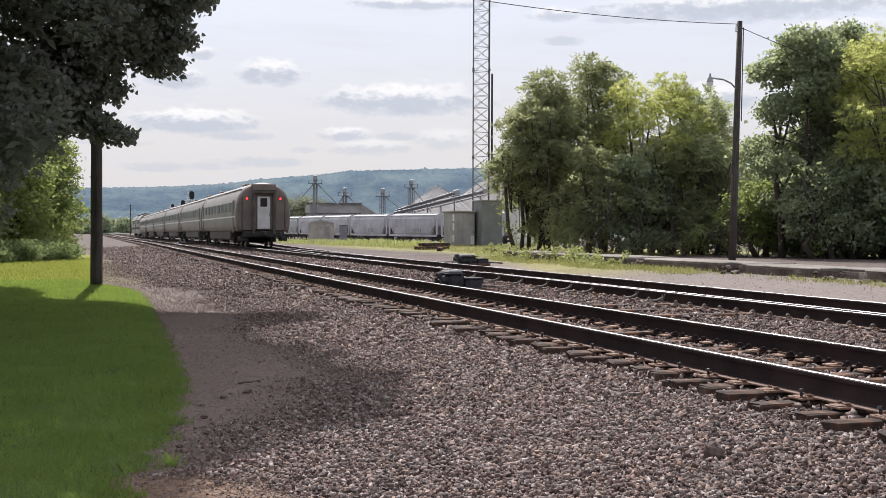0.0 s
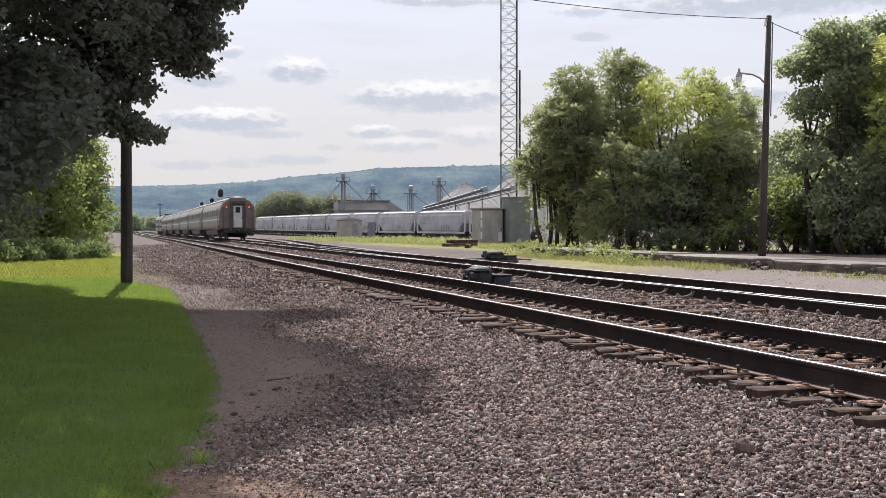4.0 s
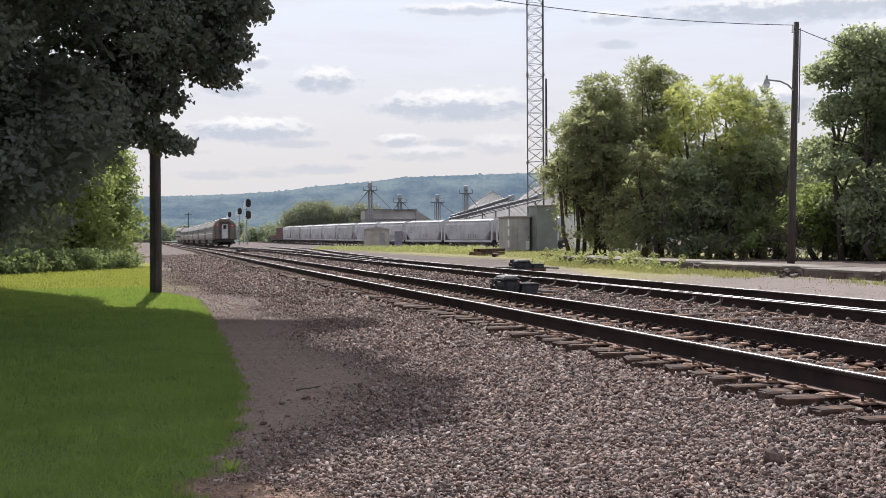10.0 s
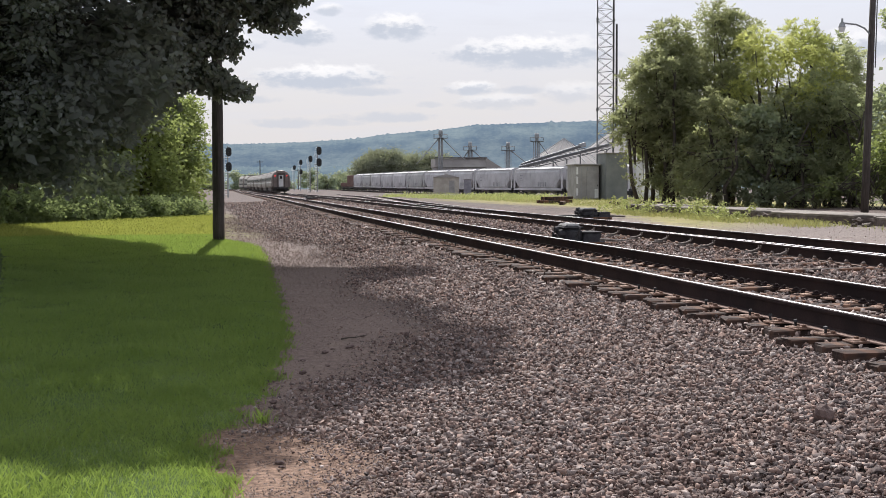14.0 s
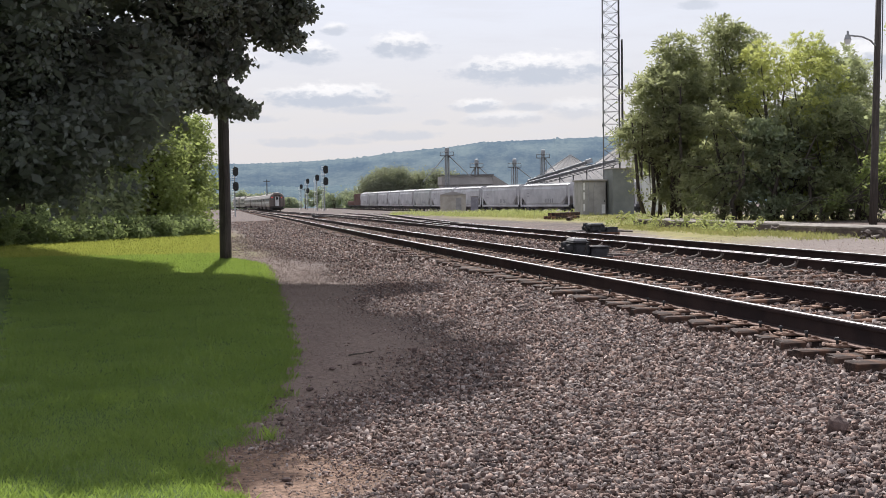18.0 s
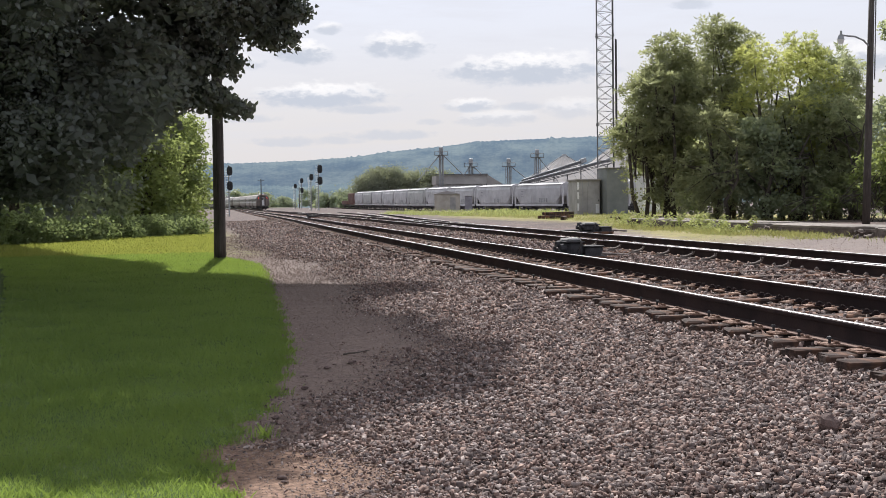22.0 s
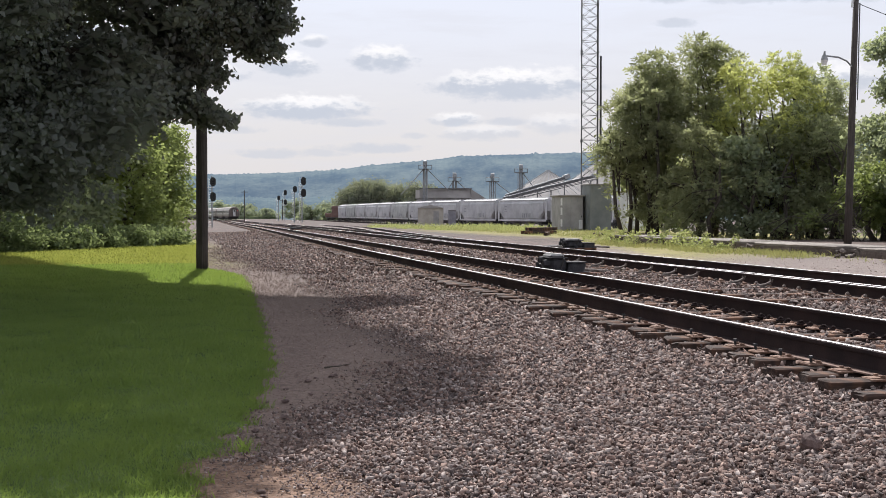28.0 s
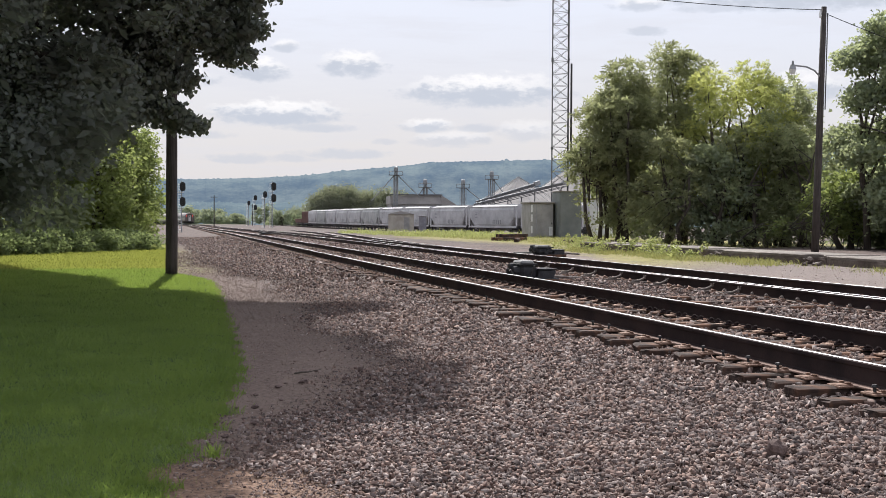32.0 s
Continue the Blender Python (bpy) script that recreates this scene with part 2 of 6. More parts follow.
        dry = N.ramp(N.math("ADD", N.math("MULTIPLY", mid, 0.6), N.math("MULTIPLY", fine, 0.4)), [(0.25, (0.08, 0.105, 0.025)), (0.5, (0.23, 0.21, 0.065)), (0.75, (0.32, 0.26, 0.145))])
        col = N.mix(N.math("MULTIPLY", far, 0.85), col, dry)
        grassy = N.math("MULTIPLY", N.math("MULTIPLY", N.step(x, 3.0, 1.5), N.math("MULTIPLY", N.step(y, 33.0, 38.0), N.step(y, 75.0, 60.0))), N.step(mid, 0.38, 0.55))
        col = N.mix(N.math("MULTIPLY", grassy, 0.7), col, (0.20, 0.19, 0.06, 1))
        left = N.step(N.math("ADD", x, N.math("MULTIPLY", N.math("SUBTRACT", big, 0.5), 4)), -1.0, -3.0)
        field = N.math("MAXIMUM", left, N.step(y, 420.0, 520.0))
        green = N.mix(mid, (0.05, 0.09, 0.02, 1), (0.14, 0.17, 0.04, 1))
        col = N.mix(field, col, green)
        h = N.math("ADD", N.math("MULTIPLY", N.math("SUBTRACT", 1.0, cell.outputs["Distance"]), 0.6), N.math("MULTIPLY", fine, 0.5))
        return pbr(N, col, 0.92, 0.0, h, 0.016, 0.7, 0.2)

    return material("gravel_ground", build)


def mat_stone(name, k):
    def build(N):
        geo = N.add("ShaderNodeNewGeometry")
        rnd = geo.outputs["Random Per Island"]
        n = N.noise(geo.outputs["Position"], 45, 4, 0.6)
        big = N.noise(geo.outputs["Position"], 0.7, 3, 0.5)
        tone = N.math("FRACT", N.math("MULTIPLY", rnd, 17.3))
        grey = N.ramp(rnd, [(0.0, (0.055, 0.044, 0.043)), (0.25, (0.105, 0.082, 0.077)), (0.6, (0.20, 0.16, 0.148)), (0.9, (0.35, 0.292, 0.268)), (1.0, (0.43, 0.37, 0.34))])
        brown = N.ramp(rnd, [(0.0, (0.065, 0.041, 0.035)), (0.35, (0.115, 0.073, 0.061)), (0.7, (0.21, 0.138, 0.115)), (1.0, (0.36, 0.255, 0.21))])
        col = N.mix(N.step(tone, 0.35, 0.65), grey, brown)
        col = N.mix(N.math("MULTIPLY", N.step(n, 0.4, 0.7), 0.4), col, (0.16, 0.125, 0.112, 1))
        col = N.mix(N.math("MULTIPLY", N.step(big, 0.45, 0.7), 0.3), col, (0.20, 0.138, 0.113, 1))
        col = N.mix(k, col, (0.21, 0.16, 0.135, 1))
        return pbr(N, col, 0.85, 0.0, n, 0.004, 0.5, 0.3)

    return material(name, build)


def mat_lawn():
    def build(N):
        p = N.add("ShaderNodeNewGeometry").outputs["Position"]
        a = N.noise(p, 0.9, 4, 0.6)
        b = N.noise(p, 18, 4, 0.7)
        col = N.mix(N.step(a, 0.35, 0.65), (0.066, 0.100, 0.038, 1), (0.108, 0.146, 0.052, 1))
        col = N.mix(N.math("MULTIPLY", N.step(b, 0.5, 0.75), 0.6), col, (0.13, 0.175, 0.04, 1))
        y = N.add("ShaderNodeSeparateXYZ", {0: p}).outputs[1]
        dry = N.math("MULTIPLY", N.step(N.math("ADD", y, N.math("MULTIPLY", a, 14)), 36.0, 48.0), 0.65)
        col = N.mix(dry, col, (0.26, 0.25, 0.06, 1))
        return pbr(N, col, 0.95, 0.0, b, 0.03, 0.8, 0.05)

    return material("lawn_soil_and_grass", build)


def mat_wood(name, c1, c2, along=(1, 1, 0.06), rust=0.0):
    def build(N):
        co = coords(N)
        st = N.add("ShaderNodeVectorMath", {0: co, 1: along}, operation="MULTIPLY").outputs[0]
        g = N.noise(st, 38, 5, 0.65)
        b = N.noise(co, 2.5, 4, 0.6)
        rnd = N.add("ShaderNodeObjectInfo").outputs["Random"]
        col = N.mix(N.step(g, 0.35, 0.65), c4(c1), c4(c2))
        col = N.mix(N.math("MULTIPLY", N.step(b, 0.4, 0.7), 0.5), col, c4([v * 0.5 for v in c1]))
        col = N.mix(N.math("MULTIPLY", rnd, 0.45), col, c4([v * 0.55 for v in c2]))
        if rust:
            col = N.mix(N.math("MULTIPLY", N.step(N.noise(co, 3.3, 3, 0.5), 0.45, 0.65), rust), col, (0.23, 0.115, 0.068, 1))
        return pbr(N, col, 0.85, 0.0, g, 0.006, 0.7, 0.25)

    return material(name, build)


M = {
    "ground": mat_ground(), "stone": mat_stone("ballast_stone", 0.0), "grit": mat_stone("dusty_gravel", 0.65), "lawn": mat_lawn(),
    "tie": mat_wood("weathered_creosote_wood", (0.022, 0.015, 0.013), (0.074, 0.050, 0.042), (0.06, 1, 1), 0.6),
    "pole": mat_wood("dark_pole_wood", (0.045, 0.039, 0.036), (0.108, 0.092, 0.083)),
    "rail": plain("rusted_rail_steel", (0.024, 0.018, 0.019), (0.05, 0.034, 0.032), 2.0, 0.85, 0.0, 0.004, 40, 0.12),
    "railhead": plain("worn_bright_rail_head", (0.46, 0.45, 0.46), (0.60, 0.59, 0.60), 1.2, 0.46, 1.0, 0.0003),
    "railfoot": plain("rust_tan_rail_foot", (0.14, 0.086, 0.068), (0.26, 0.175, 0.142), 6, 0.85, 0.0),
    "clip": plain("rusty_grey_clip", (0.09, 0.07, 0.062), (0.22, 0.185, 0.165), 8, 0.75, 0.0),
    "oldface": plain("brown_weathered_concrete", (0.075, 0.058, 0.050), (0.17, 0.135, 0.118), 1.6, 0.95, 0.0, 0.02, 18),
    "darkrock": plain("dark_rock", (0.075, 0.05, 0.045), (0.16, 0.112, 0.10), 6, 0.9, 0.0, 0.01),
    "paledust": plain("dusty_grey_lid", (0.14, 0.14, 0.145), (0.24, 0.237, 0.235), 5, 0.75, 0.0),
    "brightweed": leafy("bright_weed_leaves", (0.17, 0.215, 0.055), (0.36, 0.365, 0.105), 0.55, 0.5),
    "plate": plain("rusty_plate_steel", (0.17, 0.098, 0.070), (0.34, 0.222, 0.165), 9, 0.8, 0.0),
    "iron": plain("dark_iron", (0.03, 0.03, 0.032), (0.075, 0.07, 0.07), 4, 0.55, 0.5),
    "machine": plain("machine_grey_paint", (0.03, 0.03, 0.034), (0.07, 0.069, 0.075), 5, 0.8, 0.0, 0.004, 40, 0.2),
    "galvdark": plain("faded_dark_paint", (0.17, 0.165, 0.19), (0.28, 0.275, 0.30), 2.0, 0.8),
    "galv": plain("galvanised_steel", (0.24, 0.25, 0.26), (0.36, 0.37, 0.38), 3, 0.6, 0.3),
    "darksteel": plain("weathered_tower_steel", (0.10, 0.10, 0.105), (0.19, 0.19, 0.195), 3, 0.6, 0.4),
    "concrete": plain("old_concrete", (0.135, 0.115, 0.10), (0.29, 0.258, 0.23), 1.2, 0.9, 0.0, 0.01),
    "hopper": plain("dusty_white_paint", (0.36, 0.355, 0.37), (0.52, 0.515, 0.53), 0.5, 0.6),
    "hopper2": plain("dusty_grey_paint", (0.30, 0.31, 0.31), (0.46, 0.46, 0.455), 0.5, 0.6),
    "boxcar": plain("oxide_red_paint", (0.115, 0.058, 0.048), (0.185, 0.10, 0.085), 0.7, 0.7),
    "steelcar": plain("dull_stainless_steel", (0.255, 0.228, 0.207), (0.365, 0.332, 0.305), 0.6, 0.48, 0.55),
    "carend": plain("grimy_stainless_end", (0.13, 0.108, 0.098), (0.20, 0.17, 0.155), 0.9, 0.6, 0.2),
    "gangway": plain("grimy_gangway_rubber", (0.06, 0.05, 0.046), (0.11, 0.092, 0.084), 2.0, 0.8),
    "carroof": plain("grimy_steel_roof", (0.25, 0.238, 0.226), (0.35, 0.335, 0.318), 0.7, 0.55, 0.5),
    "white": plain("white_paint", (0.66, 0.66, 0.66), (0.78, 0.78, 0.77), 2.0, 0.5),
    "doorgrey": plain("pale_grey_door_paint", (0.50, 0.50, 0.50), (0.62, 0.62, 0.62), 2.0, 0.45),
    "black": plain("black_paint", (0.012, 0.012, 0.013), (0.03, 0.03, 0.03), 3.0, 0.5),
    "glass": plain("dark_tinted_glass", (0.018, 0.018, 0.02), (0.03, 0.03, 0.033), 1.0, 0.3, 0.0, 0.0001, 40, 0.2),
    "shed": plain("weathered_grey_siding", (0.24, 0.23, 0.225), (0.36, 0.35, 0.34), 1.0, 0.8),
    "shed_green": plain("faded_grey_green_paint", (0.14, 0.152, 0.148), (0.20, 0.212, 0.205), 1.0, 0.7),
    "tan": plain("faded_tan_siding", (0.33, 0.30, 0.26), (0.45, 0.41, 0.36), 1.0, 0.8),
    "roofmetal": plain("corrugated_roof_steel", (0.30, 0.285, 0.275), (0.40, 0.38, 0.365), 0.3, 0.9, 0.0, 0.004, 40, 0.1),
    "bark": mat_wood("tree_bark", (0.05, 0.042, 0.034), (0.12, 0.10, 0.085)),
    "maple": leafy("maple_leaves", (0.155, 0.17, 0.165), (0.195, 0.21, 0.19), 0.4, 0.35, (0.42, 0.46, 0.26), 0.08),
    "ailanthus": leafy("dull_green_leaves", (0.215, 0.25, 0.17), (0.43, 0.44, 0.295), 0.66),
    "locust": leafy("light_green_leaves", (0.28, 0.33, 0.12), (0.50, 0.52, 0.19), 0.68, 0.35, (0.56, 0.57, 0.19)),
    "darkleaf": leafy("dark_green_leaves", (0.18, 0.225, 0.165), (0.36, 0.40, 0.28), 0.62),
    "olive": leafy("olive_brown_leaves", (0.13, 0.15, 0.092), (0.28, 0.283, 0.172), 0.62, 0.5, (0.46, 0.49, 0.22)),
    "shrubleaf": leafy("dull_shrub_leaves", (0.09, 0.125, 0.07), (0.18, 0.225, 0.115), 0.5, 0.6, (0.42, 0.50, 0.18), 0.1),
    "bushleaf": leafy("sunlit_bush_leaves", (0.08, 0.115, 0.05), (0.27, 0.32, 0.10), 0.55, 0.9, (0.40, 0.46, 0.15)),
    # distance haze is painted into the next two leaf colours, paler and greyer
    "farolive": leafy("haze_paled_olive_leaves", (0.15, 0.165, 0.14), (0.235, 0.245, 0.20), 0.4, 0.1),
    "farleaf": leafy("haze_paled_leaves", (0.21, 0.245, 0.20), (0.31, 0.34, 0.275), 0.4, 0.1),
    "weed": leafy("yellow_green_weeds", (0.16, 0.17, 0.04), (0.36, 0.31, 0.10), 0.4, 0.8),
    "drygrass": leafy("yellow_green_grass", (0.12, 0.145, 0.05), (0.27, 0.27, 0.085), 0.55, 0.6, (0.46, 0.50, 0.09), 0.04),
    "grass": leafy("grass_blades", (0.074, 0.121, 0.060), (0.155, 0.21, 0.092), 0.6, 0.8, (0.40, 0.53, 0.065), 0.04),
}


def glow(name, color, strength):
    return material(name, lambda N: N.add("ShaderNodeEmission", {0: c4(color), 1: strength}).outputs[0])


M["redlight"] = glow("lit_red_marker", (1.0, 0.03, 0.03), 4.0)


def mat_hill(name, haze_tint):
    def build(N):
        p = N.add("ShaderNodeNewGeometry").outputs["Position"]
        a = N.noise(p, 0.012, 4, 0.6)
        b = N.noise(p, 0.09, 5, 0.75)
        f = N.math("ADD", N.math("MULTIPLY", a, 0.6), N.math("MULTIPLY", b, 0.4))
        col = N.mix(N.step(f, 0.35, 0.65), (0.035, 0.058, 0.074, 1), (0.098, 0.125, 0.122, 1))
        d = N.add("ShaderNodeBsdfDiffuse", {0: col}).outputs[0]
        # distance haze is painted in: a blue tint with a faint glow of its own
        e = N.add("ShaderNodeEmission", {0: N.mix(0.5, col, c4(haze_tint)), 1: 0.48}).outputs[0]
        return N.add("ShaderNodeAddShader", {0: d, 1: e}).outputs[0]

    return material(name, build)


M["hill"] = mat_hill("haze_tinted_wooded_hill", (0.228, 0.277, 0.43))
M["foothill"] = mat_hill("haze_tinted_foothill", (0.255, 0.305, 0.395))


# ---- mesh helpers ----
def link(name, me, mat, parent=None, label=""):
    if mat is not None and not me.materials:
        me.materials.append(M[mat] if isinstance(mat, str) else mat)
    ob = new(name, me)
    if parent is not None:
        ob.parent = parent
    if label:
        ob["label"] = label
    return ob


def part(name, bm, mat, parent=None, label="", smooth=False):
    me = bpy.data.meshes.new(name)
    bm.to_mesh(me)
    bm.free()
    if smooth:
        me.polygons.foreach_set("use_smooth", [True] * len(me.polygons))
    return link(name, me, mat, parent, label)


def soup(name, verts, faces, mat, parent=None, label="", smooth=False):
    """A mesh from arrays: verts (n, 3), faces (m, k)."""
    me = bpy.data.meshes.new(name)
    verts, faces = np.asarray(verts, np.float32), np.asarray(faces, np.int32)
    m, k = faces.shape
    me.vertices.add(len(verts))
    me.vertices.foreach_set("co", verts.ravel())
    me.loops.add(m * k)
    me.loops.foreach_set("vertex_index", faces.ravel())
    me.polygons.add(m)
    me.polygons.foreach_set("loop_start", np.arange(m, dtype=np.int32) * k)
    if smooth:
        me.polygons.foreach_set("use_smooth", np.ones(m, bool))
    me.update(calc_edges=True)
    return link(name, me, mat, parent, label)


def box(bm, cx, cy, cz, sx, sy, sz, bevel=0.0, m=None):
    r = bmesh.ops.create_cube(bm, size=1.0)
    mm = Matrix.Translation((cx, cy, cz)) @ Matrix.Diagonal((sx, sy, sz, 1))
    if m is not None:
        mm = m @ mm
    bmesh.ops.transform(bm, matrix=mm, verts=r["verts"])
    if bevel:
        es = list({e for v in r["verts"] for e in v.link_edges})
        bmesh.ops.bevel(bm, geom=es, offset=bevel, segments=1, affect="EDGES", profile=0.5)
    return bm


def boxed(*a, **k):
    return box(bmesh.new(), *a, **k)


def rod(bm, a, b, r1, r2=None, n=8, caps=True):
    a, b = Vector(a), Vector(b)
    d = b - a
    q = d.to_track_quat("Z", "Y").to_matrix().to_4x4()
    bmesh.ops.create_cone(bm, cap_ends=caps, segments=n, radius1=r1, radius2=r1 if r2 is None else r2, depth=d.length, matrix=Matrix.Translation((a + b) / 2) @ q)
    return bm


def rodded(*a, **k):
    return rod(bmesh.new(), *a, **k)


def loft(bm, rings, close=True, cap=True):
    """Joins rings of points into a skin."""
    vs = [[bm.verts.new(p) for p in ring] for ring in rings]
    n = len(vs[0])
    for a, b in zip(vs, vs[1:]):
        for i in range(n if close else n - 1):
            bm.faces.new((a[i], a[(i + 1) % n], b[(i + 1) % n], b[i]))
    if cap:
        bm.faces.new(vs[0][::-1])
        bm.faces.new(vs[-1])
    return bm


def thing(name, m, label, category, group="", kind=""):
    ob = new(name)
    ob.matrix_basis = m
    return tagged(ob, label, category, group, kind)


# ---- the lie of the land ----
CURVE_Y = [-200, 30, 76, 124, 165, 209, 266, 314, 372, 400, 440, 480, 540, 640, 760, 5000]
CURVE_X = [0, 0, 1.0, 2.4, 3.3, 4.5, 5.7, 6.6, 7.5, 7.2, 5.5, 2.0, -6.0, -25.0, -55.0, -1200.0]
FALL_Y = [-200, 30, 60, 100, 150, 200, 266, 320, 400, 500, 800, 5000]
FALL_Z = [0, 0, -0.06, -0.18, -0.38, -0.62, -0.88, -0.98, -0.98, -1.2, -3.6, -36]
YS = np.arange(-200.0, 1000.0, 2.0)


def smoothed(xs, vs, width):
    v = np.interp(YS, xs, vs)
    k = np.hanning(width)
    return np.convolve(np.pad(v, width // 2, mode="edge"), k / k.sum(), "valid")[: len(YS)]


CX, CZ = smoothed(CURVE_Y, CURVE_X, 31), smoothed(FALL_Y, FALL_Z, 31)


def bend(y):
    return np.where(np.asarray(y) < 900, np.interp(y, YS, CX), np.interp(y, CURVE_Y, CURVE_X))


def fall(y):
    return np.where(np.asarray(y) < 900, np.interp(y, YS, CZ), np.interp(y, FALL_Y, FALL_Z))


RAIL_Z = 0.41
T1, T2 = 6.42, 11.05
PROF_U = [-400, -3, 2.6, 4.3, 4.95, 5.6, 7.4, 8.0, 9.2, 13.0, 14.6, 16.7, 17.3, 34, 46, 400]
PROF_Z = [0.0, 0.0, 0.0, 0.055, 0.10, 0.15, 0.15, 0.12, 0.17, 0.17, 0.23, 0.36, 0.42, 0.4, -0.1, -0.15]


def gz(x, y):
    """Height of the ground."""
    x, y = np.asarray(x, float), np.asarray(y, float)
    z = fall(y) + np.interp(x - bend(y), PROF_U, PROF_Z)
    # the level freight yard
    w = np.clip((x - 32) / 10, 0, 1) * np.clip((130 - x) / 20, 0, 1) * np.clip((y - 120) / 50, 0, 1) * np.clip((470 - y) / 50, 0, 1)
    return z * (1 - w) - 0.98 * w


def make_ground():
    xs = np.r_[-4500, -2500, -1200, -600, -300, -150, -80, -50, np.arange(-34, -8, 2.0), np.arange(-8, 22, 0.25), np.arange(22, 60, 2.0), 70, 80, 100, 130, 180, 250, 400, 700, 1300, 2500, 4500]
    ys = np.r_[-3000, -900, -300, -120, -60, -30, -15, np.arange(-8, 40, 0.5), np.arange(40, 120, 2.0), np.arange(120, 480, 6.0), np.arange(480, 900, 20.0), 1000, 1200, 1500, 2000, 2600, 3300, 4500]
    X, Y = np.meshgrid(xs, ys)
    Z = gz(X, Y)
    rng = np.random.default_rng(3)
    near = (np.abs(X) < 30) & (Y > -10) & (Y < 60)
    Z = Z + near * rng.normal(0, 0.006, Z.shape) - 0.012
    n, m = X.shape
    i = np.arange(n * m).reshape(n, m)
    f = np.stack([i[:-1, :-1], i[:-1, 1:], i[1:, 1:], i[1:, :-1]], -1).reshape(-1, 4)
    ob = soup("ground", np.stack([X, Y, Z], -1).reshape(-1, 3), f, "ground", None, "", True)
    tagged(ob, "grey brown gravel ground with sandy and weedy patches", "ground", kind="structure")


make_ground()

EDGE_Y = [-20, 4.0, 6.6, 7.5, 8.4, 9.6, 12.3, 18.4, 26.7, 30.5, 32.2, 33.8, 36, 48, 64, 75]
EDGE_X = [-0.6, 0.1, 0.40, 0.30, 0.55, 0.8, 1.12, 1.40, 1.70, 1.75, 1.5, 1.15, 1.02, 1.35, 1.75, 1.9]


def lawn_edge(y):
    y = np.asarray(y, float)
    return np.interp(y, EDGE_Y, EDGE_X) + 0.05 * np.sin(y * 7.1) + 0.035 * np.sin(y * 17.3 + 1) + 0.02 * np.sin(y * 41.0)


def lawn_z(x, y):
    """The turf stands a little proud of the gravel."""
    return gz(x, y) + 0.045 * (1 - np.exp(-np.maximum(lawn_edge(y) - x, 0) / 0.12)) - 0.016 + 0.012 * np.sin(x * 3.1) * np.sin(y * 2.3)


def make_lawn():
    ys = np.r_[np.arange(-14, 40, 0.12), np.arange(40, 78, 0.8)]
    fr = np.r_[0, 0.004, 0.01, 0.02, 0.035, 0.05, 0.08, 0.12, 0.17, 0.24, 0.32, 0.42, 0.55, 0.7, 0.85, 1.0]
    E_ = lawn_edge(ys)
    X = E_[:, None] - fr[None] * 26.0
    Y = np.repeat(ys[:, None], len(fr), 1)
    Z = lawn_z(X, Y)
    n, m = X.shape
    i = np.arange(n * m).reshape(n, m)
    f = np.stack([i[:-1, :-1], i[1:, :-1], i[1:, 1:], i[:-1, 1:]], -1).reshape(-1, 4)
    ob = soup("lawn", np.stack([X, Y, Z], -1).reshape(-1, 3), f, "lawn", None, "", True)
    tagged(ob, "mown green lawn beside the gravel track", "lawn", kind="structure")


make_lawn()


# ---- foliage ----
MAPLE = np.array([(0, 0), (0.56, 0.20), (0.40, 0.62), (0, 1.0), (-0.40, 0.62), (-0.56, 0.20)])
OVAL = np.array([(0, 0), (0.22, 0.35), (0.14, 0.75), (0, 1.0), (-0.14, 0.75), (-0.22, 0.35)])


BROAD = np.array([(0, 0), (0.44, 0.36), (0, 1.0), (-0.44, 0.36)])
DIAMOND = np.array([(0, 0), (0.26, 0.45), (0, 1.0), (-0.26, 0.45)])


def leaf_soup(name, pts, size, shape, mat, parent, rng, droop=0.35, label="", spread=0.9):
    """One leaf at each point, turned at random, its face mostly to the sky, its tip hanging."""
    n, k = len(pts), len(shape)
    s = np.asarray(size) * rng.uniform(0.65, 1.25, n)
    yaw = rng.uniform(0, 2 * np.pi, n)
    nz = np.stack([rng.normal(0, spread, n), rng.normal(0, spread, n), np.ones(n)], -1)
    nz /= np.linalg.norm(nz, axis=1)[:, None]
    d = np.stack([np.cos(yaw), np.sin(yaw), np.full(n, -droop)], -1)
    d -= (d * nz).sum(1)[:, None] * nz
    d /= np.linalg.norm(d, axis=1)[:, None]
    e = np.cross(d, nz)
    fold = np.abs(shape[:, 0]) * 0.35
    v = pts[:, None] + s[:, None, None] * (shape[None, :, :1] * e[:, None] + shape[None, :, 1:] * d[:, None] + fold[None, :, None] * nz[:, None])
    f = np.arange(n * k).reshape(n, k)
    return soup(name, v.reshape(-1, 3), f, mat, parent, label)


